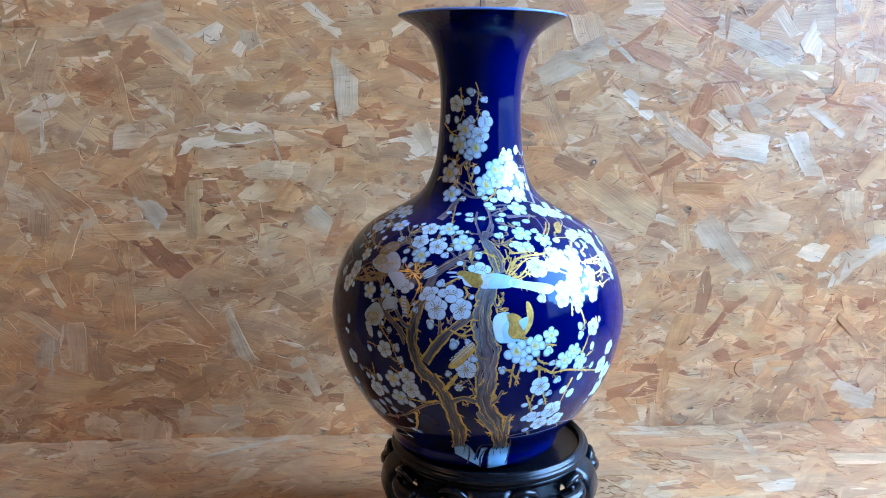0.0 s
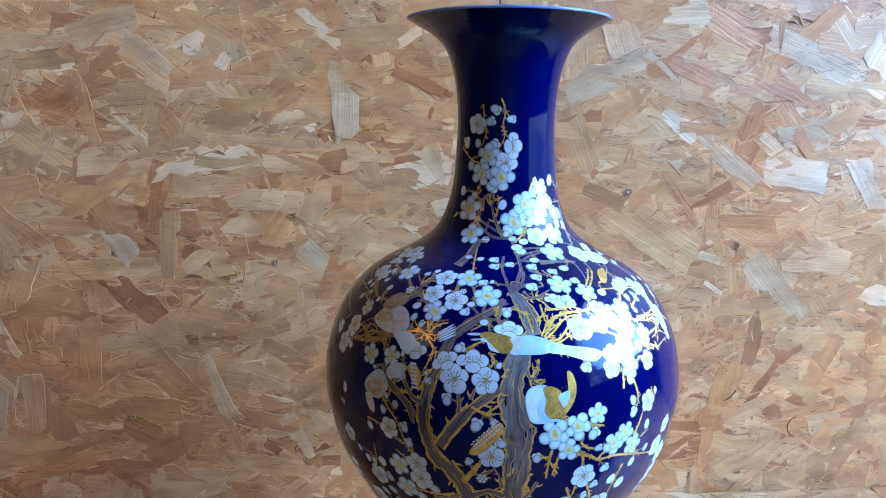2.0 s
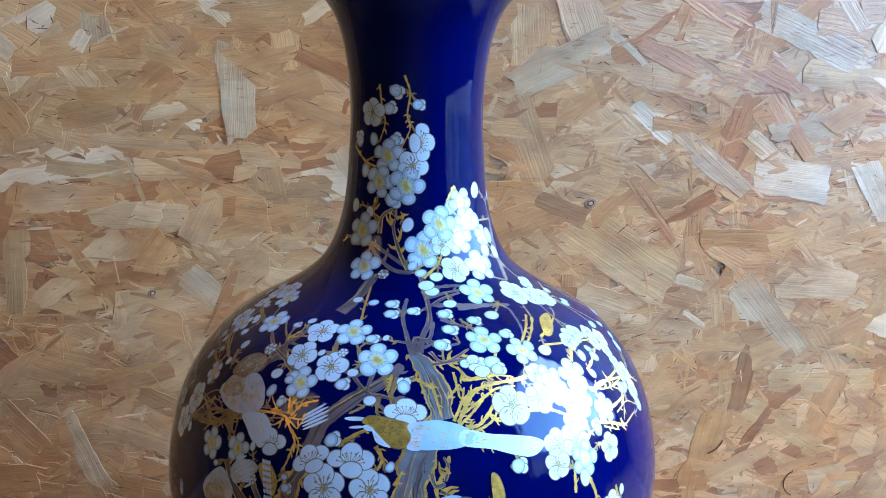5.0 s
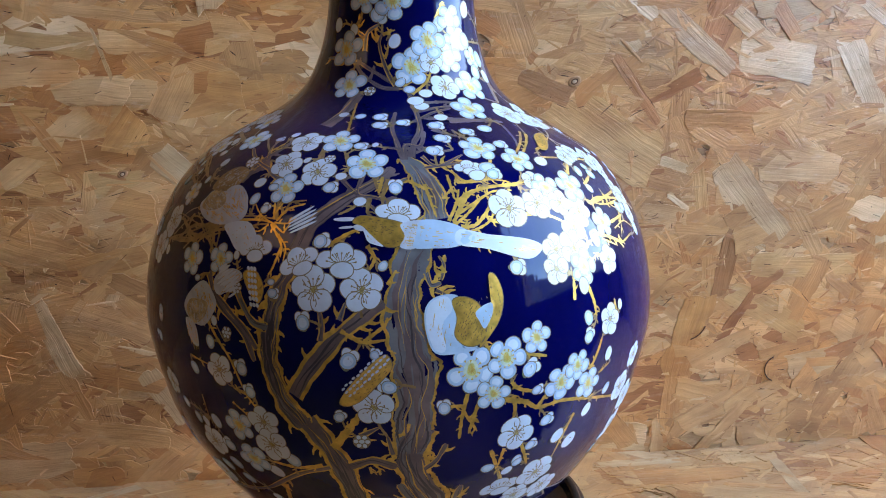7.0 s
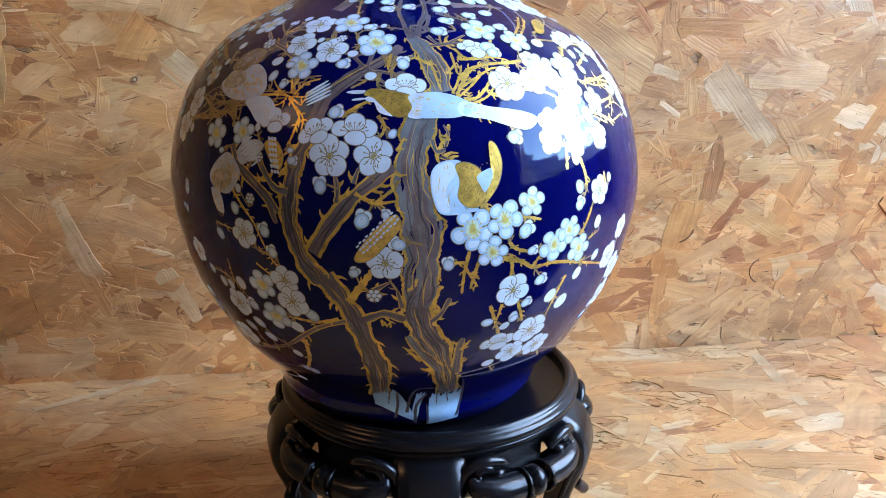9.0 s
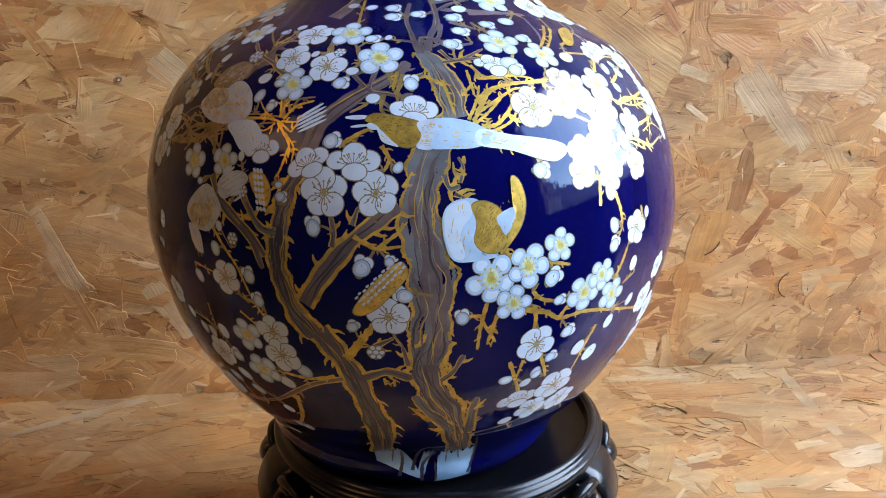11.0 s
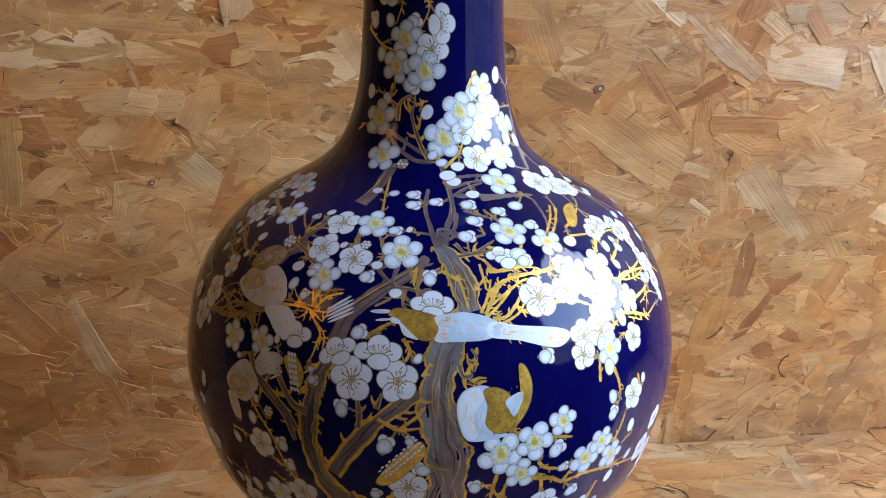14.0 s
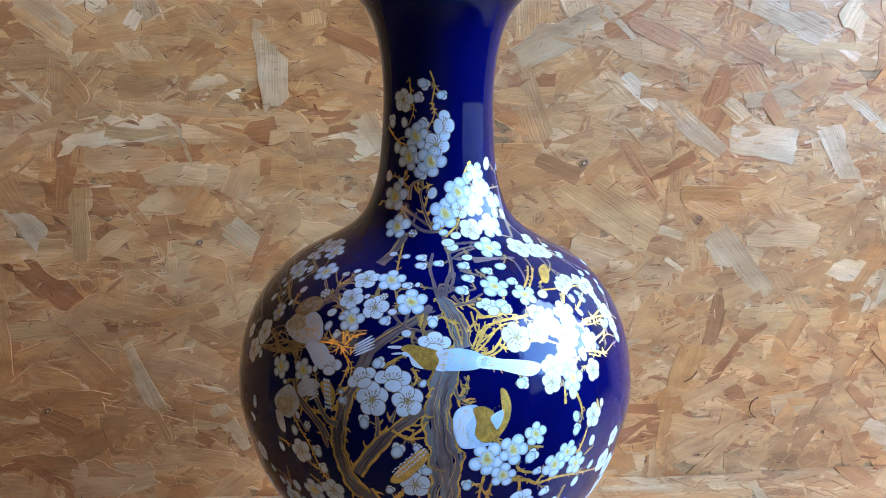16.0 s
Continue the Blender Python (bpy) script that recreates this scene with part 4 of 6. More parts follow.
LIMBS_H = (
    ('n', 0.0018, 0.001, -58.4, 0.2415, -53.2, 0.2484, -46.3, 0.2492, -42.3, 0.2514),
    ('n', 0.0016, 0.001, -61.5, 0.2417, -53.3, 0.2428, -46.6, 0.2477, -40.6, 0.2501),
    ('n', 0.0016, 0.001, -58.4, 0.2495, -53.2, 0.2456, -47.6, 0.2453, -44.4, 0.2413),
    ('n', 0.0015, 0.001, -55.0, 0.2524, -55.2, 0.2468, -51.3, 0.2426),
    ('n', 0.0017, 0.0011, -47.4, 0.2501, -45.3, 0.2454, -45.4, 0.241),
    ('n', 0.0013, 0.001, -51.5, 0.2398, -49.1, 0.2448, -45.9, 0.2505),
    ('n', 0.0015, 0.0009, -39.2, 0.2252, -37.8, 0.2311, -37.1, 0.2366),
    ('n', 0.0015, 0.0009, -42.4, 0.2277, -41.8, 0.2333, -40.3, 0.2373),
    ('n', 0.0017, 0.001, -69.1, 0.2646, -61.3, 0.2608, -59.1, 0.2549),
    ('n', 0.0016, 0.001, -57.4, 0.269, -56.4, 0.2656, -52.7, 0.2654),
)
LIMBS_I = (
    ('n', 0.0017, 0.001, -69.0, 0.2715, -61.0, 0.2664, -55.0, 0.2641),
    ('n', 0.002, 0.0013, -76.7, 0.2821, -60.7, 0.2793, -53.6, 0.2766),
    ('n', 0.0016, 0.0009, -11.9, 0.2625, -12.1, 0.258, -10.6, 0.2558),
    ('n', 0.0015, 0.0009, -19.5, 0.2765, -17.8, 0.2721, -19.7, 0.2697),
    ('n', 0.0016, 0.0009, -8.4, 0.2687, -9.3, 0.2626, -8.7, 0.2581),
    ('n', 0.0014, 0.0009, -13.4, 0.2625, -15.2, 0.2594, -18.0, 0.2569),
    ('n', 0.0017, 0.0009, -26.5, 0.2784, -26.1, 0.2746, -23.0, 0.2733),
    ('g', 0.0014, 0.0007, 20.9, 0.256, 25.9, 0.2551, 30.7, 0.2515),
    ('g', 0.0016, 0.001, 39.1, 0.2679, 42.5, 0.2718),
    ('g', 0.0016, 0.001, 42.9, 0.2636, 52.0, 0.2683),
)
LIMBS_J = (
    ('g', 0.0014, 0.001, 40.5, 0.257, 46.4, 0.2582, 59.9, 0.2544, 66.2, 0.2491),
    ('g', 0.0014, 0.001, 44.2, 0.2486, 53.8, 0.2503),
    ('g', 0.0015, 0.001, 37.1, 0.2471, 45.4, 0.2424, 48.2, 0.2384),
    ('g', 0.0013, 0.001, 54.9, 0.2589, 45.8, 0.2575, 41.4, 0.2568),
    ('g', 0.0013, 0.001, 36.7, 0.239, 41.4, 0.2372),
    ('g', 0.0012, 0.0008, 47.3, 0.2437, 47.6, 0.2406, 54.0, 0.2421),
    ('g', 0.0017, 0.0011, 35.2, 0.244, 33.7, 0.2409, 34.6, 0.237),
    ('g', 0.0015, 0.0011, 28.4, 0.2245, 28.8, 0.2335),
    ('g', 0.0017, 0.0011, 32.4, 0.2285, 33.6, 0.2223, 34.0, 0.2163),
    ('g', 0.0014, 0.001, 40.2, 0.2211, 41.0, 0.2147),
)
LIMBS_K = (
    ('g', 0.0016, 0.0013, 14.2, 0.1983, 15.9, 0.195, 19.4, 0.1927),
    ('g', 0.0018, 0.0013, 14.9, 0.1926, 15.6, 0.1872, 15.6, 0.1818),
    ('g', 0.0022, 0.0011, 12.9, 0.1916, 17.5, 0.1891, 20.8, 0.1855, 26.4, 0.1859, 34.6, 0.1827, 51.0, 0.1743),
    ('g', 0.0017, 0.0011, 20.7, 0.1863, 22.5, 0.1911, 24.3, 0.1912),
    ('g', 0.0014, 0.0011, 16.5, 0.2084, 21.3, 0.2061),
    ('g', 0.0017, 0.0012, 32.6, 0.1963, 34.2, 0.2018, 35.5, 0.2074),
    ('g', 0.0012, 0.0008, 35.6, 0.1931, 39.1, 0.196),
    ('g', 0.0016, 0.0008, 30.8, 0.1781, 29.0, 0.1685, 27.7, 0.1562),
    ('g', 0.0017, 0.001, 18.4, 0.1704, 21.2, 0.1595),
    ('g', 0.0017, 0.0009, 11.9, 0.1699, 14.1, 0.1606, 16.9, 0.1507),
)
LIMBS_L = (
    ('g', 0.0015, 0.001, 14.7, 0.1698, 14.1, 0.162),
    ('g', 0.0016, 0.0011, 6.1, 0.1955, 5.4, 0.1868, 5.2, 0.1769),
    ('g', 0.0016, 0.0011, 8.6, 0.1938, 7.6, 0.1862, 6.9, 0.1788),
    ('g', 0.0014, 0.0009, 5.5, 0.1886, 8.5, 0.1795),
    ('g', 0.0014, 0.0009, 6.9, 0.1864, 8.7, 0.183),
    ('g', 0.0014, 0.0009, 9.0, 0.2143, 9.9, 0.2104),
    ('g', 0.0014, 0.0011, 2.7, 0.1909, 5.4, 0.1909),
    ('T', -22.8, 0.1846, 0.0098, -19.7, 0.1743, 0.01, -16.8, 0.1632, 0.0101, -15.0, 0.1485, 0.0109, -13.9, 0.1343, 0.0113, -15.0, 0.1157, 0.0099),
    ('T', -1.6, 0.1828, 0.0129, -3.7, 0.1713, 0.0131, -2.1, 0.1584, 0.0135, 1.9, 0.1448, 0.0125, 4.4, 0.1314, 0.011, 7.3, 0.1166, 0.0104),
    ('b', 0.0028, 0.0014, -19.4, 0.1639, -27.0, 0.158, -38.1, 0.1447, -49.5, 0.1379),
)
LIMBS_M = (
    ('g', 0.0022, 0.0012, -31.3, 0.1509, -32.6, 0.1401, -35.5, 0.1324, -38.6, 0.132),
    ('g', 0.0018, 0.0012, -20.9, 0.1645, -26.4, 0.1618, -32.1, 0.1623),
    ('b', 0.0046, 0.0037, -15.2, 0.1651, -10.8, 0.1683, -6.3, 0.1656),
    ('g', 0.0011, 0.0009, -11.5, 0.1655, -11.3, 0.1621),
    ('g', 0.0011, 0.0009, -9.7, 0.165, -9.6, 0.1615),
    ('g', 0.0036, 0.0023, -18.1, 0.1732, -15.1, 0.1813, -12.6, 0.1884),
    ('b', 0.0025, 0.0013, -12.9, 0.179, -9.4, 0.183),
    ('b', 0.0028, 0.0021, -1.0, 0.1642, 1.1, 0.1681, 2.9, 0.1752),
    ('b', 0.006, 0.0022, 7.3, 0.1327, 6.5, 0.1473, 6.9, 0.1545),
    ('g', 0.0019, 0.001, 7.0, 0.1472, 8.8, 0.1528),
)
LIMBS_N = (
    ('b', 0.0064, 0.0034, 2.9, 0.1356, -2.8, 0.1471, -5.9, 0.1571),
    ('g', 0.0022, 0.001, -2.6, 0.1418, -6.4, 0.1497),
    ('b', 0.0023, 0.0014, -7.0, 0.1713, -8.0, 0.1792),
    ('p', 0.0013, 0.001, 6.6, 0.1309, 16.3, 0.1335, 28.3, 0.138, 43.4, 0.1334),
    ('p', 0.001, 0.0008, 8.5, 0.1292, 19.1, 0.13, 35.9, 0.1316),
    ('p', 0.0017, 0.0011, -67.4, 0.1313, -46.8, 0.1385, -43.0, 0.1395),
    ('p', 0.0011, 0.0008, -48.7, 0.1283, -37.0, 0.1309, -33.1, 0.1307),
    ('p', 0.0012, 0.0009, -68.4, 0.1098, -45.1, 0.1186),
    ('r', 0.0024, 0.0019, -11.0, 0.1003, -9.8, 0.1093, -9.7, 0.1188),
    ('r', 0.0027, 0.0022, -3.0, 0.0966, -3.0, 0.1072, 0.3, 0.1172),
)
LIMBS_O = (
    ('r', 0.0024, 0.0011, -6.5, 0.1038, -4.8, 0.1162, -1.9, 0.1223, 8.3, 0.1209),
    ('r', 0.0016, 0.0011, 2.2, 0.0946, 1.0, 0.1088),
    ('r', 0.0022, 0.0016, 13.5, 0.0991, 14.1, 0.1099, 10.5, 0.1277),
    ('r', 0.0015, 0.0008, -11.7, 0.1213, -13.2, 0.1091),
    ('r', 0.0015, 0.0008, 3.7, 0.1201, 4.7, 0.1082),
    ('r', 0.0015, 0.0008, 6.5, 0.1204, 9.0, 0.1093),
    ('v', 0.0028, 0.0019, -3.0, 0.2758, -1.8, 0.2805, 0.7, 0.2852, 0.4, 0.2912, -2.0, 0.2991, -6.0, 0.3034),
    ('v', 0.0021, 0.0017, -4.9, 0.275, -6.7, 0.2805, -8.6, 0.286, -7.8, 0.2912),
    ('v', 0.0019, 0.0017, -4.5, 0.275, -4.2, 0.2797, -0.2, 0.2797, 1.7, 0.2844),
    ('v', 0.0018, 0.0014, -1.1, 0.2878, 7.5, 0.2911, 16.1, 0.2927),
)
LIMBS_P = (
    ('v', 0.0018, 0.0014, 0.4, 0.2912, 9.6, 0.2929, 18.0, 0.2936),
    ('v', 0.0015, 0.0011, -4.2, 0.2782, -8.9, 0.2789, -17.2, 0.2797),
    ('v', 0.006, 0.0046, -32.2, 0.2857, -29.0, 0.2914, -26.9, 0.2985),
    ('g', 0.0011, 0.0009, -22.6, 0.2839, -24.4, 0.2889, -25.8, 0.2945),
    ('v', 0.0024, 0.0012, -6.8, 0.3001, -16.8, 0.301, -28.9, 0.3062, -34.6, 0.3106),
    ('b', 0.0021, 0.001, -8.7, 0.3012, -15.0, 0.3089, -20.1, 0.3181, -18.7, 0.3229),
    ('v', 0.0021, 0.0012, -10.8, 0.3029, -25.9, 0.3086, -37.7, 0.3128),
    ('b', 0.0022, 0.0012, -34.6, 0.3106, -42.4, 0.3126, -60.4, 0.3129),
    ('g', 0.0014, 0.001, -4.4, 0.3012, 3.9, 0.3056, 7.0, 0.3113),
    ('g', 0.0014, 0.0009, -0.1, 0.298, 8.5, 0.3033, 12.2, 0.3077),
)
LIMBS_Q = (
    ('g', 0.001, 0.0005, -35.2, 0.3801, -33.1, 0.3695, -30.4, 0.3636, -35.2, 0.3552),
    ('g', 0.001, 0.0005, -13.9, 0.3839, -9.6, 0.3765, -11.8, 0.3671, -9.5, 0.3612, -16.0, 0.3529),
    ('g', 0.0013, 0.0008, -64.7, 0.3532, -48.9, 0.3466, -37.0, 0.3443),
    ('b', 0.002, 0.001, -31.3, 0.3214, -39.4, 0.3248, -35.2, 0.3286),
    ('b', 0.0024, 0.0012, -29.8, 0.3155, -29.3, 0.3227, -21.2, 0.3264),
    ('g', 0.0015, 0.001, -14.5, 0.3218, -12.7, 0.3242),
    ('g', 0.0012, 0.001, -15.4, 0.3123, -13.2, 0.3206),
    ('g', 0.0015, 0.001, 26.5, 0.3362, 18.6, 0.329),
    ('p', 0.0031, 0.0021, 67.6, 0.3201, 56.7, 0.3031, 48.4, 0.2945),
    ('p', 0.0013, 0.001, 65.5, 0.3279, 67.6, 0.3201),
)
LIMBS_R = (
    ('p', 0.0023, 0.0018, 4.5, 0.2891, 13.5, 0.2888, 30.2, 0.2877),
    ('p', 0.0019, 0.0014, 2.2, 0.2946, 14.7, 0.2951, 22.8, 0.2939),
    ('v', 0.0013, 0.0009, 4.3, 0.2848, 10.2, 0.2829, 16.8, 0.2813),
    ('v', 0.0011, 0.0007, 11.3, 0.2849, 11.7, 0.2828),
    ('p', 0.0014, 0.0009, 33.2, 0.2859, 31.0, 0.2808, 27.2, 0.2761),
    ('g', 0.0013, 0.0008, 76.6, 0.2896, 63.5, 0.2858),
    ('g', 0.001, 0.0008, 3.1, 0.2623, 6.0, 0.2663),
)
BLOOM_A = (
    (-63.4, 0.2858, 0.0063, 'y', 20), (-54.2, 0.2795, 0.0072, 'y', 30), (-68.0, 0.2755, 0.0056, 'y', 60), (-62.9, 0.2777, 0.0018, 'b', 45),
    (-68.7, 0.2821, 0.0017, 'b', 30), (-84.5, 0.2872, 0.0031, 'b', 15), (-62.1, 0.274, 0.0022, 'b', 20), (-56.3, 0.271, 0.0024, 'b', 45),
    (-45.5, 0.2723, 0.0032, 'h', 0), (-68.6, 0.2692, 0.0019, 'b', 60), (-65.4, 0.2664, 0.0016, 'b', 60), (-69.7, 0.2625, 0.0025, 'b', 60),
    (-57.8, 0.2644, 0.0018, 'b', 60), (-61.1, 0.259, 0.0054, 'y', 60), (-63.4, 0.2478, 0.0072, 'w', 70), (-66.5, 0.2366, 0.007, 'w', 80),
    (-61.3, 0.2372, 0.002, 'b', 80), (-50.3, 0.2369, 0.0064, 'y', 90), (-41.8, 0.2389, 0.006, 'y', 90), (-47.4, 0.2308, 0.0015, 'b', 0),
    (-34.1, 0.2438, 0.0071, 's', 5), (-38.8, 0.2658, 0.0026, 'b', 20),
)
BLOOM_B = (
    (-38.0, 0.2603, 0.0025, 'b', 60), (-34.3, 0.2577, 0.0023, 'B', 60), (-31.2, 0.2645, 0.0068, 'y', 90), (-34.5, 0.2647, 0.002, 'b', 0),
    (-43.5, 0.2804, 0.0021, 'B', 20), (-39.8, 0.2822, 0.0019, 'b', 30), (-34.4, 0.2725, 0.007, 'w', 75), (-33.1, 0.28, 0.0072, 'w', 100),
    (-23.1, 0.2808, 0.0075, 'y', 95), (-25.0, 0.2704, 0.007, 'w', 85), (-13.7, 0.2735, 0.0079, 'y', 95), (-23.3, 0.2748, 0.0022, 'h', 0),
    (-29.2, 0.2741, 0.0016, 'b', 40), (-20.7, 0.2657, 0.003, 'B', 10), (-19.1, 0.2693, 0.0021, 'b', 0), (-16.4, 0.2793, 0.0029, 'B', 0),
    (-12.6, 0.2797, 0.0015, 'b', 60), (-6.7, 0.2664, 0.0033, 'B', 90), (-13.9, 0.2613, 0.0023, 'b', 0), (-6.1, 0.2578, 0.0079, 's', -5),
    (-20.3, 0.2484, 0.0033, 'B', 20), (-21.0, 0.2322, 0.0084, 'w', 25),
)
BLOOM_C = (
    (-12.3, 0.2328, 0.008, 'w', 30), (-16.3, 0.2419, 0.0089, 's', 0), (-24.3, 0.2408, 0.0076, 's', 30), (-28.6, 0.2298, 0.0024, 'B', 0),
    (-29.4, 0.2335, 0.0014, 'b', 0), (-22.7, 0.2216, 0.0035, 'B', 100), (-14.3, 0.2093, 0.004, 'B', 70), (-9.9, 0.2113, 0.0022, 'B', 80),
    (-8.7, 0.2408, 0.0019, 'b', 40), (-36.7, 0.23, 0.0023, 'h', 0), (-41.5, 0.2169, 0.0018, 'b', 110), (-38.3, 0.2135, 0.0024, 'h', 0),
    (-42.4, 0.2087, 0.0026, 'b', 110), (-40.4, 0.1987, 0.0069, 'w', 118), (-47.7, 0.1963, 0.0027, 'b', 120), (-35.1, 0.2018, 0.0033, 'B', 115),
    (-33.8, 0.1929, 0.0031, 'B', 115), (-38.0, 0.2411, 0.0016, 'b', 90), (-60.4, 0.2118, 0.0028, 'b', 100), (-61.0, 0.2028, 0.002, 'b', 110),
    (-59.9, 0.1837, 0.0063, 'w', 100), (-55.4, 0.177, 0.0025, 'b', 120),
)
BLOOM_D = (
    (-51.8, 0.1724, 0.0027, 'b', 115), (-49.0, 0.1721, 0.0024, 'b', 115), (-45.1, 0.1744, 0.0032, 'b', 115), (-48.4, 0.1634, 0.0076, 'w', 120),
    (-38.4, 0.1761, 0.0069, 'y', 110), (-37.0, 0.1613, 0.0073, 'y', 120), (-32.0, 0.1804, 0.0071, 'w', 100), (-31.1, 0.1706, 0.0076, 'w', 115),
    (-43.4, 0.1651, 0.0036, 'B', 130), (-48.5, 0.151, 0.0034, 'b', 130), (-42.8, 0.1473, 0.0033, 'b', 140), (-32.1, 0.1574, 0.0035, 'b', 140),
    (-27.1, 0.165, 0.0034, 'b', 130), (-10.2, 0.1913, 0.0076, 'w', 90), (-7.9, 0.1996, 0.0035, 'B', 150), (-16.3, 0.1872, 0.0027, 'B', 60),
    (-12.7, 0.1768, 0.0033, 'h', 0), (2.0, 0.191, 0.0032, 'B', 100), (6.6, 0.2045, 0.0088, 'y', 54), (13.1, 0.2076, 0.0078, 'y', 66),
    (10.9, 0.1945, 0.0068, 'y', 80), (19.1, 0.2135, 0.0061, 'y', 90),
)
BLOOM_E = (
    (18.1, 0.2027, 0.004, 'B', 40), (20.0, 0.1933, 0.0026, 'B', 10), (25.2, 0.1941, 0.0075, 'y', 60), (28.9, 0.1996, 0.0063, 'y', 60),
    (32.9, 0.1901, 0.0067, 'y', 70), (38.2, 0.2137, 0.0066, 'w', 75), (31.7, 0.2168, 0.0028, 'b', 100), (31.8, 0.2102, 0.0032, 'B', 60),
    (38.0, 0.2001, 0.0028, 'b', 70), (42.2, 0.2181, 0.002, 'b', 80), (50.7, 0.1927, 0.006, 'w', 75), (53.1, 0.1724, 0.0076, 'w', 70),
    (40.0, 0.184, 0.0027, 'b', 50), (34.5, 0.1776, 0.003, 'b', 55), (23.6, 0.1791, 0.0033, 'B', 20), (27.4, 0.1697, 0.0034, 'b', 45),
    (31.6, 0.1651, 0.0039, 'b', 45), (16.8, 0.1761, 0.0079, 'w', 60), (21.0, 0.1691, 0.0029, 'B', 30), (18.5, 0.1617, 0.0022, 'b', 30),
    (15.9, 0.2785, 0.0077, 'y', 80), (25.5, 0.2743, 0.0068, 'y', 95),
)
BLOOM_F = (
    (24.0, 0.2795, 0.0032, 'B', 0), (10.6, 0.2721, 0.0054, 's', 0), (15.5, 0.2721, 0.0033, 'b', 0), (16.7, 0.2699, 0.0033, 'B', 10),
    (12.2, 0.2696, 0.0031, 'b', 0), (28.9, 0.2642, 0.0067, 'y', 100), (37.0, 0.2638, 0.0073, 'y', 90), (30.7, 0.2588, 0.0056, 'w', 60),
    (44.4, 0.2684, 0.0026, 'b', 60), (44.1, 0.262, 0.0022, 'b', 120), (43.8, 0.2737, 0.0048, 'w', 40), (52.8, 0.2736, 0.0021, 'b', -50),
    (48.9, 0.2696, 0.0018, 'b', -50), (49.3, 0.2666, 0.0027, 'b', -50), (32.7, 0.2731, 0.0031, 'b', 0), (35.7, 0.255, 0.0065, 'w', 60),
    (42.3, 0.2497, 0.0063, 'y', 80), (53.0, 0.2531, 0.0027, 'b', 110), (40.3, 0.2361, 0.006, 'w', 90), (37.7, 0.2449, 0.0035, 'B', 100),
    (17.2, 0.2584, 0.0082, 'w', 20), (16.5, 0.2387, 0.0035, 'B', 0),
)
BLOOM_G = (
    (25.8, 0.2432, 0.0066, 'w', 20), (30.4, 0.2428, 0.0074, 'w', 60), (24.9, 0.2365, 0.006, 'w', 90), (32.0, 0.2357, 0.0071, 'y', 70),
    (32.2, 0.2499, 0.0067, 'w', 30), (24.5, 0.2594, 0.0066, 'w', 0), (31.2, 0.229, 0.0032, 'b', 90), (26.0, 0.2669, 0.0045, 'w', 0),
    (16.4, 0.149, 0.0083, 's', 10), (21.8, 0.1416, 0.0075, 'w', 60), (25.0, 0.1529, 0.0089, 'w', 60), (30.2, 0.1419, 0.0077, 'w', 30),
    (16.0, 0.1366, 0.0028, 'b', 15), (11.9, 0.1615, 0.0026, 'b', 0), (16.6, 0.1582, 0.0024, 'b', 30), (18.2, 0.163, 0.0024, 'b', 60),
    (-54.5, 0.1431, 0.0078, 'w', 130), (-68.4, 0.1344, 0.0044, 'b', 130), (-36.1, 0.1404, 0.0025, 'b', 140), (-36.3, 0.1312, 0.0023, 'b', 150),
    (-33.7, 0.1301, 0.0025, 'b', 150), (-44.6, 0.119, 0.0024, 'b', 150),
)
BLOOM_H = (
    (-44.1, 0.1548, 0.0035, 'b', 130), (-19.9, 0.377, 0.0036, 'B', -30), (-25.6, 0.3699, 0.0034, 'B', 20), (-42.5, 0.3682, 0.0066, 'w', 80),
    (-2.1, 0.3714, 0.0029, 'B', 0), (-0.7, 0.3554, 0.0082, 's', -90), (-57.9, 0.3567, 0.0037, 'B', 100), (-40.9, 0.3564, 0.0027, 'b', 90),
    (-20.6, 0.3562, 0.0036, 'B', 30), (-27.3, 0.3492, 0.0073, 'y', 90), (-33.9, 0.3378, 0.0073, 'y', 70), (-7.1, 0.3451, 0.0072, 'w', 60),
    (-12.0, 0.3362, 0.0085, 'y', 70), (-21.1, 0.33, 0.0041, 'B', -10), (-48.5, 0.3425, 0.003, 'b', 80), (-56.6, 0.3267, 0.003, 'b', 90),
    (-40.3, 0.3243, 0.0025, 'b', 90), (-44.1, 0.3162, 0.0081, 'y', 90), (-10.0, 0.3195, 0.0031, 'b', 60), (12.3, 0.3199, 0.008, 'y', 75),
    (21.6, 0.327, 0.0034, 'b', 60), (30.9, 0.3293, 0.0062, 'y', 60),
)
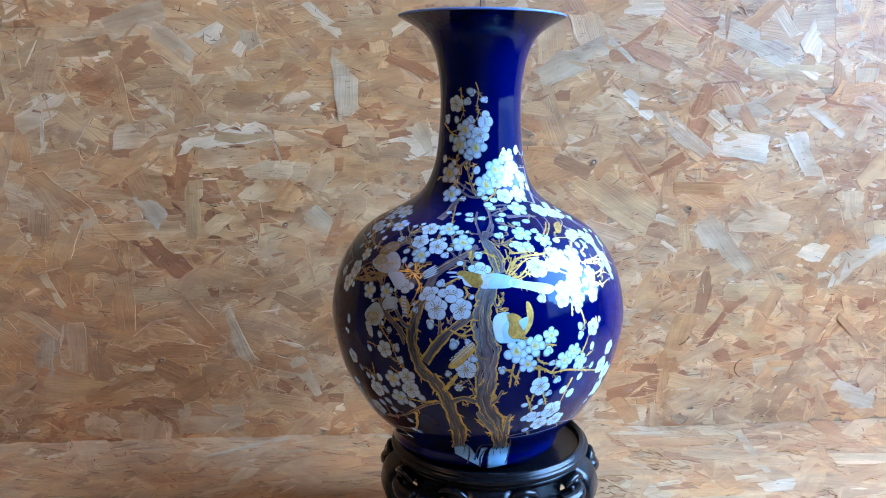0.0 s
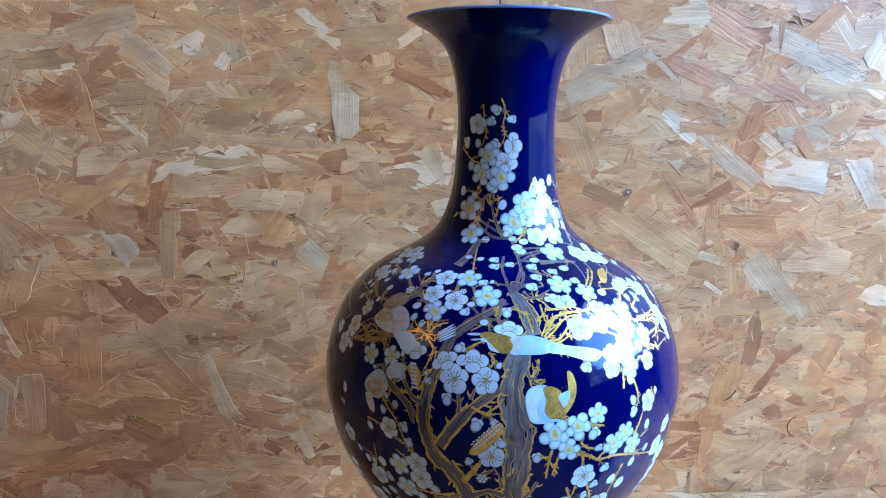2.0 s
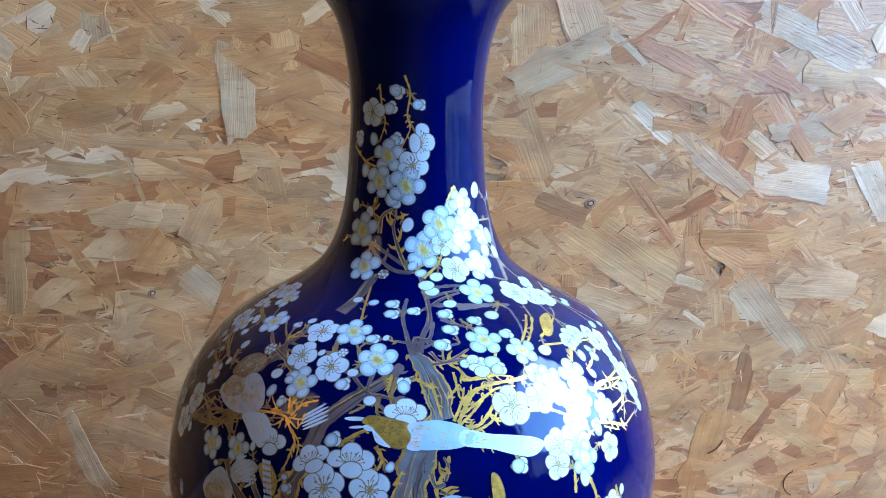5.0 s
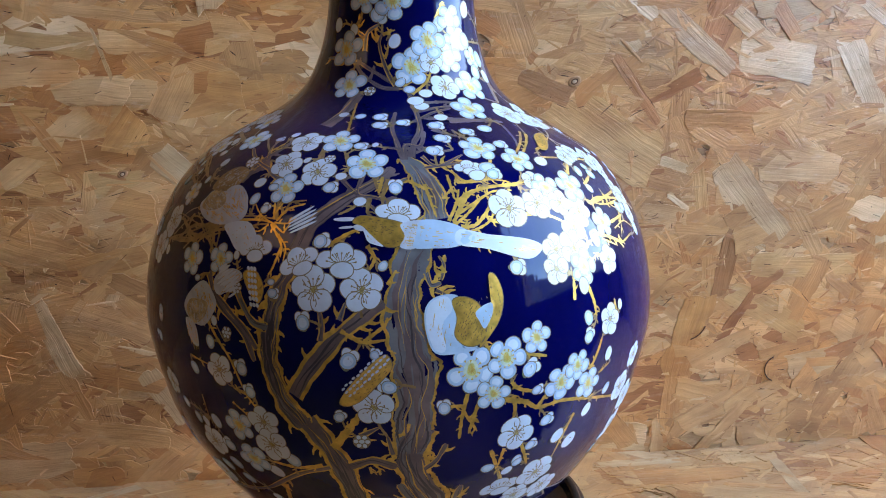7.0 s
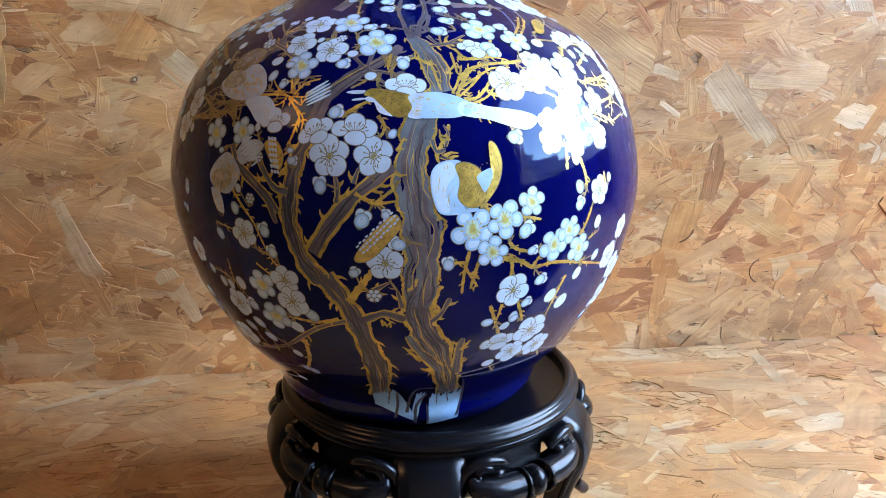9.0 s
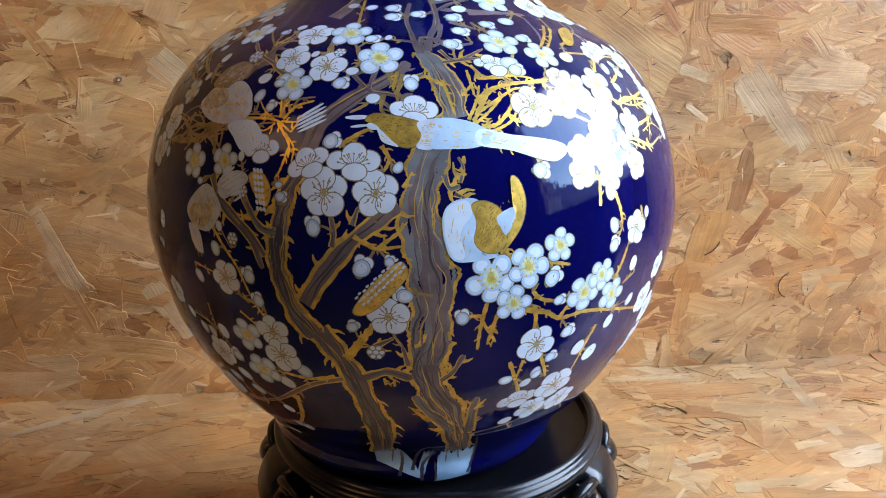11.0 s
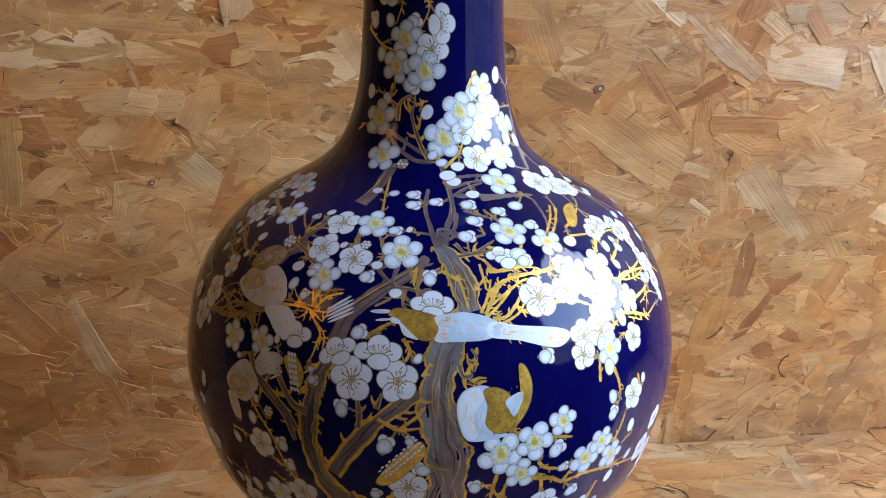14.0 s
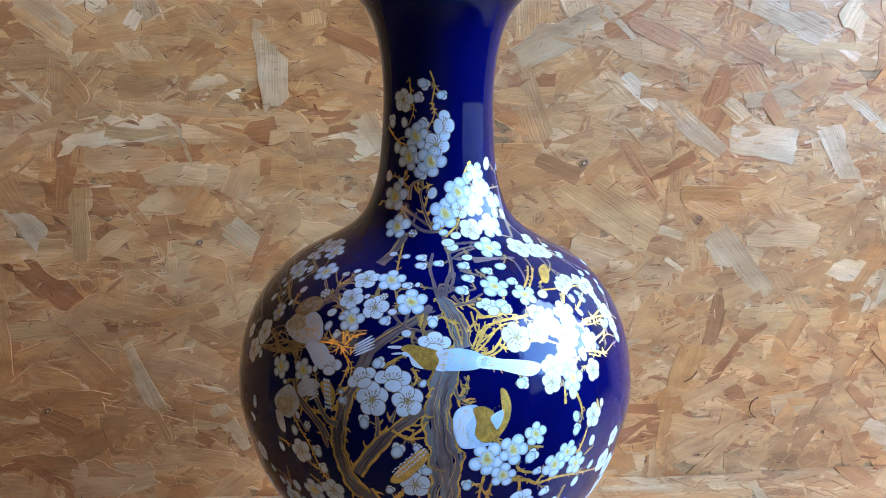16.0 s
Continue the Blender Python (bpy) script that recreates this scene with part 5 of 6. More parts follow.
BLOOM_I = (
    (34.1, 0.3209, 0.0064, 'y', 40), (25.5, 0.313, 0.0071, 'y', 20), (48.2, 0.3339, 0.0035, 'b', 70), (43.3, 0.3206, 0.0035, 'b', 90),
    (12.9, 0.311, 0.0053, 'w', 0), (-34.6, 0.3014, 0.0075, 'y', 95), (-21.8, 0.2991, 0.0026, 'h', 0), (0.7, 0.309, 0.0087, 'y', 85),
    (-6.0, 0.3027, 0.0024, 'b', 40), (-1.4, 0.2999, 0.0024, 'b', 0), (6.7, 0.2984, 0.0028, 'b', 0), (18.4, 0.3008, 0.007, 'w', 60),
    (35.4, 0.3011, 0.0079, 'y', 90), (25.0, 0.2922, 0.0078, 'y', 85), (-28.5, 0.2899, 0.0021, 'b', 10), (-21.2, 0.2894, 0.0021, 'b', 10),
    (-13.2, 0.2893, 0.003, 'B', 0), (-12.6, 0.2863, 0.0032, 'B', -10), (-4.7, 0.2873, 0.0029, 'B', 0), (9.8, 0.2893, 0.0028, 'b', 0),
    (6.8, 0.2864, 0.0034, 'B', 0), (7.0, 0.2819, 0.0035, 'B', -20),
)
BLOOM_J = (
    (3.5, 0.2779, 0.0037, 'B', 0), (16.3, 0.284, 0.0032, 'B', -20), (23.8, 0.285, 0.0032, 'b', 0), (1.0, 0.2954, 0.0033, 'b', 0),
    (3.3, 0.2934, 0.003, 'b', 0), (44.9, 0.2901, 0.0081, 'w', 30), (58.4, 0.2866, 0.0078, 'w', 20), (61.5, 0.2918, 0.0056, 's', 10),
    (66.9, 0.2822, 0.0026, 'b', -30), (70.0, 0.287, 0.0026, 'b', -10), (93.4, 0.2799, 0.0017, 'b', -30), (76.0, 0.3302, 0.0021, 'b', 90),
    (55.6, 0.3131, 0.0036, 'b', 90), (56.1, 0.3056, 0.0031, 'b', 80), (46.2, 0.3075, 0.0035, 'b', 60),
)
BLOOM_EDGE = (
    (-71.2, 0.2878, 0.0067, 'w'), (-73.9, 0.2766, 0.0064, 'w'), (-62.1, 0.2037, 0.0016, 'b'), (-72.6, 0.2699, 0.0025, 'b'),
    (-63.2, 0.2385, 0.0026, 'b'), (-86.4, 0.284, 0.0022, 'b'), (46.9, 0.2748, 0.0054, 'w'), (54.7, 0.2523, 0.0024, 'b'),
    (47.3, 0.1804, 0.0071, 'w'), (52.3, 0.1586, 0.0079, 'w'), (47.8, 0.1493, 0.0025, 'b'), (58.4, 0.1711, 0.0034, 'b'),
    (48.5, 0.1551, 0.0025, 'b'), (56.5, 0.1681, 0.0028, 'b'), (52.4, 0.2876, 0.0066, 'w'), (-77.8, 0.2861, 0.0063, 'w'),
    (69.8, 0.2828, 0.0023, 'b'), (56.2, 0.2738, 0.0041, 'w'), (54.8, 0.2699, 0.0041, 'w'), (57.7, 0.266, 0.0041, 'w'),
    (57.6, 0.2614, 0.0038, 'w'), (57.1, 0.2569, 0.0038, 'w'),
)
BLOOM_EDGE_1 = (
    (70.9, 0.2724, 0.0021, 'b'), (70.8, 0.2675, 0.0023, 'b'), (55.8, 0.2526, 0.0024, 'b'), (-64.3, 0.2786, 0.0024, 'b'),
    (-70.7, 0.2824, 0.0022, 'b'), (-60.5, 0.2139, 0.0021, 'b'), (64.4, 0.2743, 0.0027, 'b'), (60.4, 0.2704, 0.005, 'w'),
    (59.6, 0.2562, 0.0058, 'w'), (59.3, 0.2493, 0.0053, 'w'), (83.9, 0.2735, 0.0032, 'b'), (68.2, 0.2639, 0.0031, 'b'),
    (59.3, 0.2431, 0.0035, 'b'), (50.0, 0.2753, 0.0047, 'w'), (-63.9, 0.1533, 0.004, 'b'), (-71.3, 0.1292, 0.0056, 'w'),
    (-63.4, 0.1611, 0.0039, 'b'), (-75.7, 0.282, 0.0044, 'w'), (-73.0, 0.2433, 0.0044, 'w'), (47.9, 0.3137, 0.0049, 'y'),
    
)

KNOTS_OF_LIMBS = []


def stalk(theta, z, size):
    """A thin crooked twig from a bloom to the nearest limb."""
    r = np.interp(z, CZ, CR)
    away = sorted((math.hypot(radians(t - theta) * r, q - z), t, q) for t, q in KNOTS_OF_LIMBS)
    away = [a for a in away if a[0] > size * 1.15]
    if away and away[0][0] < 0.024:
        d, t, q = away[0]
        rnd = random.Random(int(theta * 917 + z * 77777))
        mid = ((t + theta) / 2 + math.degrees(rnd.uniform(-0.12, 0.12) * d / r), (q + z) / 2 + rnd.uniform(-0.12, 0.12) * d)
        branch("n", 0.0011, 0.0007, t, q, mid[0], mid[1], theta, z)


for limbs in (NET, MESH, TANGLE, LIMBS_A, LIMBS_B, LIMBS_C, LIMBS_D, LIMBS_E, LIMBS_F, LIMBS_G, LIMBS_H, LIMBS_I, LIMBS_J, LIMBS_K, LIMBS_L, LIMBS_M, LIMBS_N, LIMBS_O, LIMBS_P, LIMBS_Q, LIMBS_R):
    for limb in limbs:
        branch(*limb)
        step = 3 if limb[0] in "TU" else 2
        KNOTS_OF_LIMBS.extend(zip(limb[1 if step == 3 else 3::step], limb[2 if step == 3 else 4::step]))
for group in (BLOOM_EDGE, BLOOM_EDGE_1, BLOOM_A, BLOOM_B, BLOOM_C, BLOOM_D, BLOOM_E, BLOOM_F, BLOOM_G, BLOOM_H, BLOOM_I, BLOOM_J):
    for one in group:
        blossom(*one)
        stalk(*one[:3])


def plume(*patches):
    """Plain rounded enamel patches that overlap: (slot, brush degrees, theta, z, theta, z, ...) round each outline."""
    lift, ob = next_level() + 0.00022, None
    for i, (slot, brush, *flat) in enumerate(patches):
        theta, z = sum(flat[::2]) / len(flat[::2]), sum(flat[1::2]) / len(flat[1::2])
        s0, r0 = np.interp(z, CZ, CS), np.interp(z, CZ, CR)
        knots = [(radians(a - theta) * r0, np.interp(b, CZ, CS) - s0) for a, b in zip(flat[::2], flat[1::2])]
        ring = [tuple(q) for q in smooth_path(knots[-1:] + knots + knots[:2], 4)[4:-5]]
        n = len(ring)
        m = Motif(theta, z)
        m.verts.append(drape(theta, z, 0, 0, lift + (4 * i + 1) * STEP))
        for share in (0.35, 0.7, 0.94, 1.0, 1.03):
            for u, v in ring:
                f = share if share <= 1 else 1 + 0.00035 / max(math.hypot(u, v), 0.0005)
                m.verts.append(drape(theta, z, u * f, v * f, lift + (4 * i + (1 if share < 1 else 0)) * STEP))
        for q in range(n):
            p = (q + 1) % n
            m.faces.append((0, 1 + q, 1 + p))
            m.slots.append(0)
            for b in range(4):
                o = 1 + b * n
                m.faces.append((o + q, o + n + q, o + n + p, o + p))
                m.slots.append(1 if b == 3 else 0)
        made = m.mesh("patch" if ob else "plain_motif", [(PLUME, GOLD, ICE, PETAL, TWIG, OCHRE)[slot], (PLUME, OUTLINE, ICE, PETAL, OUTLINE, PLUME)[slot]], ob or vase)
        ob = ob or made
        # short brush marks laid along the patch
        rnd, m = random.Random(int(abs(theta) * 100 + i)), Motif(theta, z)
        c, s = math.cos(radians(brush)), math.sin(radians(brush))
        reach = max(math.hypot(*q) for q in ring)
        for q in range(int(260 * (reach / 0.01) ** 1.2)):
            u, v = (rnd.uniform(-1, 1) * reach for h in range(2))
            a = math.atan2(v, u)
            edge = min(ring, key=lambda e: abs((math.atan2(e[1], e[0]) - a + math.pi) % (2 * math.pi) - math.pi))
            if math.hypot(u, v) < 0.84 * math.hypot(*edge):
                ln = rnd.uniform(0.0003, 0.0011) if slot == 1 else rnd.uniform(0.0010, 0.0042)
                if slot in (2, 3) and q % 4:
                    continue
                m.stroke([(u, v), (u + ln * c, v + ln * s)], [0.00034, 0.00016], lift + (4 * i + 2) * STEP, 0)
        tagged(m.mesh("brushwork", [(GOLD, STAMEN, GOLD, GOLD, PLUME, PLUME)[slot]], ob), kind="stuff")


def dabs(theta, z, marks, mats):
    """Small straight enamel dabs: (u, v, half length, half width, degrees, slot)."""
    lift, ob = next_level() + 0.00022, None
    for i, (u, v, a, b, turn, slot) in enumerate(marks):
        m = Motif(theta, z)
        m.disc(u, v, a, b, radians(turn), lift + 2 * i * STEP / 8, 0, 12, 0.03)
        made = m.mesh("dab" if ob else "plain_motif", [mats[slot]], ob or vase)
        ob = ob or made


# plain pale-and-gold shapes among the branches
plume(
    (1, -10, -13.1, 0.2567, -9.2, 0.256, -4.9, 0.2542, -4.3, 0.2508, -5.2, 0.2477, -7.7, 0.2469, -10.4, 0.2492, -12.4, 0.2531, -14.7, 0.2545),
    (0, -5, -5.4, 0.2539, -2.5, 0.2552, -0.8, 0.2547, -1.5, 0.2501, -3.1, 0.2466, -5.6, 0.2472, -4.6, 0.2505),
    (2, -8, -1.3, 0.2552, 3.3, 0.2545, 7.0, 0.2518, 8.3, 0.2489, 4.7, 0.2469, 0.8, 0.2466, -3.0, 0.2467, -2.6, 0.2502),
    (3, -9, 6.1, 0.2521, 11.9, 0.2499, 19.3, 0.2477, 22.3, 0.2451, 20.9, 0.2421, 18.0, 0.2415, 11.5, 0.2453, 5.3, 0.2475),
    (3, -40, -12.7, 0.2531, -10.7, 0.2498, -8.8, 0.2472, -11.2, 0.2484, -12.1, 0.2506),
)
plume(
    (2, 80, 0.2, 0.2298, 3.3, 0.2309, 4.8, 0.2287, 4.4, 0.2205, 5.1, 0.2129, 8.1, 0.2123, 3.8, 0.2111, 0.4, 0.2116, -1.0, 0.2176, -1.3, 0.2254),
    (3, 80, 0.2, 0.2291, 2.5, 0.2301, 3.2, 0.2258, 1.4, 0.2209, 2.1, 0.2128, 0.4, 0.2125, -0.8, 0.2184, -1.0, 0.2253),
    (1, 60, 3.4, 0.2288, 5.5, 0.2301, 8.2, 0.2271, 9.3, 0.2196, 8.3, 0.2141, 5.6, 0.2135, 3.7, 0.2174, 4.2, 0.2231),
    (1, 85, 10.4, 0.2372, 11.8, 0.2359, 12.7, 0.2293, 11.8, 0.2217, 9.6, 0.2156, 8.0, 0.2127, 8.9, 0.2197, 10.5, 0.2254, 10.3, 0.2315),
    (2, 70, 7.7, 0.2248, 10.2, 0.2274, 10.5, 0.2246, 9.1, 0.2193, 8.2, 0.2219),
)
plume(
    (0, -20, -53.9, 0.2552, -53.0, 0.2583, -49.0, 0.2616, -44.8, 0.2625, -40.8, 0.2606, -38.7, 0.256, -39.8, 0.2525, -44.8, 0.2506, -50.3, 0.2517),
    (5, -20, -53.4, 0.2557, -52.2, 0.2606, -48.9, 0.2617, -46.0, 0.2589, -46.7, 0.2558, -50.6, 0.2543),
    (4, 40, -53.0, 0.2618, -52.2, 0.2669, -48.2, 0.27, -44.1, 0.269, -44.4, 0.2649, -47.2, 0.262),
    (0, -60, -47.2, 0.262, -44.2, 0.264, -40.4, 0.261, -39.6, 0.2582, -42.2, 0.259, -44.9, 0.2605),
    (3, -70, -42.9, 0.2504, -37.4, 0.2523, -34.3, 0.2477, -35.4, 0.2441, -37.9, 0.2428, -40.6, 0.2466),
)
plume(
    (0, -70, -49.2, 0.2244, -45.4, 0.2301, -42.2, 0.2259, -41.4, 0.2218, -44.0, 0.2146, -48.0, 0.2153, -50.3, 0.2192),
    (5, -70, -48.3, 0.2229, -43.7, 0.2229, -44.0, 0.2176, -47.0, 0.2141, -49.6, 0.2184),
    (0, -75, -49.6, 0.2149, -46.7, 0.2134, -45.6, 0.2062, -47.8, 0.2075),
)
plume(
    (0, 35, -42.0, 0.2328, -38.2, 0.2362, -35.8, 0.2338, -40.0, 0.2271, -41.9, 0.2282),
    (1, -60, -35.5, 0.2353, -32.9, 0.2367, -30.8, 0.2314, -31.4, 0.226, -33.5, 0.2289),
)
plume(
    (1, 0, 41.8, 0.2818, 47.3, 0.2824, 45.2, 0.2801, 39.6, 0.2769, 36.7, 0.2769, 37.8, 0.2788),
)
plume((1, 40, -16.1, 0.1929, -14.5, 0.1987, -11.4, 0.2059, -8.4, 0.211, -7.1, 0.2085, -7.4, 0.2051, -10.0, 0.1991, -12.2, 0.1942, -14.6, 0.1916))
dashes = [(0.0019 * i * 0.70 + n * 0.71, 0.0019 * i * 0.71 - n * 0.70, 0.0008, 0.00042, 45, 0) for i in range(-5, 6) for n in (-0.0024 + 0.0004 * (i % 2), -0.0004, 0.0016 - 0.0003 * (i % 2))]
dabs(-11.4, 0.2035, dashes, [PETAL])
dabs(-39.0, 0.2320, [(0.0016 * i, 0.0014 * (n + i % 2 * 0.5) - 0.001 * i, 0.0022, 0.00045, 35, 0) for i in range(-2, 3) for n in (-2, -0.6, 0.8, 2)], [PETAL])
dabs(-33.0, 0.2312, [(0.0009 * n + 0.0012 * i * 0.4, -0.0021 * i, 0.0009, 0.0006, -55, 0) for i in range(-3, 4) for n in (-1.6, -0.1, 1.4)], [PETAL])
dabs(-25.1, 0.2546, [(0.0004 * i, -0.0013 * i, 0.0062 - 0.0004 * abs(i), 0.00052, 33 - 2 * i, 0) for i in (-2, -1, 0, 1, 2)], [PETAL])
dabs(-13.0, 0.2548, [(-0.0060, 0.0008, 0.0042, 0.0008, 4, 0), (-0.0052, -0.0022, 0.0030, 0.0005, 8, 0), (-0.0008, -0.0022, 0.0022, 0.0011, -15, 0)], [PETAL])
# pale snow at the roots, down to the foot
def snow(*corners):
    """A four-cornered draped patch from (theta, z) pairs, top left round to bottom left."""
    (a, b), (c, d), (e, f), (g, h) = corners
    verts, faces, rnd = [], [], random.Random(int(a * 100))
    across, down = 28, 20
    jag = [rnd.uniform(-0.16, 0.12) for i in range(across + 1)]
    for i in range(across + 1):
        for q in range(down + 1):
            u, v = i / across, q / down
            v += jag[i] * (1 - v) ** 2
            t = (a * (1 - u) + c * u) * (1 - v) + (g * (1 - u) + e * u) * v + rnd.uniform(-0.12, 0.12) * (i in (0, across))
            z = (b * (1 - u) + d * u) * (1 - v) + (h * (1 - u) + f * u) * v
            verts.append(drape(t, z, 0, 0, 0.00008))
    for i in range(across):
        for q in range(down):
            k = i * (down + 1) + q
            faces.append((k, k + 1, k + down + 2, k + down + 1))
    put("snow_patch", mesh_of("snow_patch", verts, faces, [SNOW], None, True), vase)


snow((-18.1, 0.1161), (-9.9, 0.1208), (-2.6, 0.0977), (-18.4, 0.1087))
snow((1.5, 0.1152), (13.2, 0.1174), (14.7, 0.0977), (2.5, 0.0945))
snow((-3.1, 0.1168), (-0.3, 0.1174), (-2.4, 0.0999), (-4.7, 0.1025))


# ---- wood flakes pressed into the boards ----
def flake_outline(rnd, length, width):
    """A flake with long torn sides, notches where splinters broke away, and ragged ends."""
    n = rnd.choice((7, 8, 9, 10))
    skew, bow = rnd.uniform(-0.45, 0.45) * width, rnd.uniform(-0.08, 0.12) * width
    lean = rnd.uniform(-0.22, 0.22)

    def side(sign):
        out, step = [], 0.0
        for i in range(n + 1):
            t = min(max(i / n + rnd.uniform(-0.3, 0.3) / n, 0), 1)
            if rnd.random() < 0.3:
                step = rnd.choice((0.0, -0.08, -0.16, 0.06)) * width
            w = width / 2 * (1 + lean * (2 * t - 1)) * (1 - 0.12 * abs(2 * t - 1) ** 4) + step
            out.append(((t - 0.5) * length + sign * skew * (t - 0.5), bow * (1 - (2 * t - 1) ** 2) + sign * max(w * rnd.uniform(0.9, 1.08), 0.12 * width)))
        return out

    def teeth(sign):
        q = rnd.choice((2, 3, 4, 5))
        return [(sign * length / 2 + rnd.uniform(-0.0012, 0.0022) * sign, ((f + 1) / (q + 1) - 0.5) * width * 0.8) for f in range(q)]

    return side(-1) + teeth(1) + side(1)[::-1] + teeth(-1)[::-1]


def flake_parts(rnd, length, width, thick):
    o = flake_outline(rnd, length, width)
    n = len(o)
    verts = [(x, y, thick) for x, y in o] + [(x * 1.003, y * 1.01, -0.0009) for x, y in o]
    faces = [tuple(range(n))] + [(i, i + n, (i + 1) % n + n, (i + 1) % n) for i in range(n)]
    return verts, faces


def uv_grain(me, coords):
    layer = me.uv_layers.new(name="grain")
    idx = np.empty(len(me.loops), dtype=np.int32)
    me.loops.foreach_get("vertex_index", idx)
    layer.data.foreach_set("uv", np.array(coords, dtype=np.float32)[idx].ravel())


def strands(parent, base, x0, x1, y0, y1, count, seed, singles, near, fixed=(), warp=1.0, wood=(STRAND, STRANDS)):
    """Flakes over a board whose plane is base @ (x, y, 0). near: (x0, x1, y0, y1), where flakes are parts of their own."""
    rnd = random.Random(seed)
    shapes = []
    for i in range(28):
        length, width = 0.056 * rnd.uniform(0.6, 1.4), 0.019 * rnd.uniform(0.5, 1.5)
        v, f = flake_parts(rnd, length, width, 0.00024)
        me = mesh_of("strand", v, f, [wood[0]])
        uv_grain(me, [(a, b) for a, b, _ in v])
        shapes.append(me)
    big_v, big_f, big_uv, done = [], [], [], 0
    gap_v, gap_f = [], []

    def gap(m, length, width, bend):
        """One narrow dark strip along the x axis of m, shade painted on top of the flakes."""
        k, n = len(gap_v), 6
        for q in range(n + 1):
            t = q / n
            w = width * (math.sin(math.pi * t) ** 0.7 + 0.08) * rnd.uniform(0.6, 1.2) / 2
            mid = bend * length * (1 - (2 * t - 1) ** 2)
            gap_v.extend([tuple(m @ Vector(((t - 0.5) * length, mid + w, 0))), tuple(m @ Vector(((t - 0.5) * length, mid - w, 0)))])
        gap_f.extend([(k + 2 * q, k + 2 * q + 1, k + 2 * q + 3, k + 2 * q + 2) for q in range(n)])

    for i in range(count):
        x, y = rnd.uniform(x0, x1), rnd.uniform(y0, y1)
        q = rnd.random()
        ang = rnd.gauss(0, 24) if q < 0.62 else rnd.uniform(-90, 90)
        small = rnd.random()
        lift = 0.0003 + 0.0006 * (i / count) + rnd.uniform(0, 0.0001) + (0.0003 if small < 0.16 else 0)
        m = base @ pose(x, y, lift, rnd.gauss(0, 1.1 * warp), rnd.gauss(0, 0.6 * warp), ang)
        inside = near[0] < x < near[1] and near[2] < y < near[3]
        if small < 0.42 and inside and done < singles:
            ob = put("strand", rnd.choice(shapes), parent, "", m @ Matrix.Diagonal((rnd.uniform(0.8, 1.35), rnd.uniform(0.7, 1.35), 1, 1)))
            done += 1
            continue
        if small < 0.42:
            length, width = 0.058 * rnd.uniform(0.5, 1.6), 0.020 * rnd.uniform(0.4, 1.6)
        elif small < 0.74:
            length, width = 0.032 * rnd.uniform(0.5, 1.5), 0.010 * rnd.uniform(0.4, 1.7)
        else:
            length, width = 0.014 * rnd.uniform(0.5, 2.0), 0.0022 * rnd.uniform(0.4, 1.6)
        # edge shadow of a flake, painted as a dark strip beside one long side
        if small < 0.5:
            side = rnd.choice((-1, 1))
            gap(m @ Matrix.Translation((rnd.uniform(-0.25, 0.25) * length, side * width * 0.53, 0.0004)), min(length * rnd.uniform(0.2, 0.5), rnd.uniform(0.004, 0.016)), rnd.uniform(0.0002, 0.0007), rnd.uniform(-0.03, 0.03))
        v, f = flake_parts(rnd, length, width, 0.00024 if small < 0.74 else 0.0006)
        k = len(big_v)
        big_v += [tuple(m @ Vector(c)) for c in v]
        big_f += [tuple(a + k for a in face) for face in f]
        off = (rnd.uniform(0, 9), rnd.uniform(0, 9))
        big_uv += [(a + off[0], b + off[1]) for a, b, _ in v]
    # small chips and torn splinters between and over the flakes
    for i in range(count):
        thin = rnd.random() < 0.3
        length, width = (rnd.uniform(0.004, 0.016), rnd.uniform(0.0004, 0.0012)) if thin else (rnd.uniform(0.005, 0.026), rnd.uniform(0.0012, 0.0055))
        m = base @ pose(rnd.uniform(x0, x1), rnd.uniform(y0, y1), rnd.uniform(0.0009, 0.0013), rnd.gauss(0, 1.6 * warp), rnd.gauss(0, 0.7 * warp), rnd.gauss(0, 26) if rnd.random() < 0.72 else rnd.uniform(-90, 90))
        off, k, lean = (rnd.uniform(0, 9), rnd.uniform(0, 9)), len(big_v), rnd.uniform(-0.4, 0.4) * width
        ring = [(t * length + rnd.uniform(-0.04, 0.04) * length + side * lean, side * width * w * rnd.uniform(0.35, 0.55)) for t, w, side in ((-0.5, 0.6, -1), (-0.1, 1.0, -1), (0.3, 0.9, -1), (0.5, 0.4, -1), (0.46, 0.7, 1), (0.1, 1.0, 1), (-0.25, 0.9, 1), (-0.47, 0.5, 1))]
        v = [(x, y, 0.00014) for x, y in ring] + [(x * 1.01, y * 1.02, -0.0006) for x, y in ring]
        big_v += [tuple(m @ Vector(c)) for c in v]
        big_f += [tuple(range(k, k + 8))] + [(k + q, k + q + 8, k + (q + 1) % 8 + 8, k + (q + 1) % 8) for q in range(8)]
        big_uv += [(a + off[0], b + off[1]) for a, b, _ in v]
    me = mesh_of("strands", big_v, big_f, [wood[1]])
    uv_grain(me, big_uv)
    tagged(put("strands", me, parent), kind="stuff")
    # narrow dark strips, painted shade where flakes do not quite meet
    for i in range(count // 7):
        m = base @ pose(rnd.uniform(x0, x1), rnd.uniform(y0, y1), 0.0017, 0, 0, rnd.gauss(0, 30) if rnd.random() < 0.5 else rnd.uniform(-90, 90))
        gap(m, rnd.uniform(0.0015, 0.007), rnd.uniform(0.0002, 0.0007), rnd.uniform(-0.12, 0.12))
    tagged(put("gap_shade", mesh_of("gap_shade", gap_v, gap_f, [CREVICE]), parent), kind="stuff")
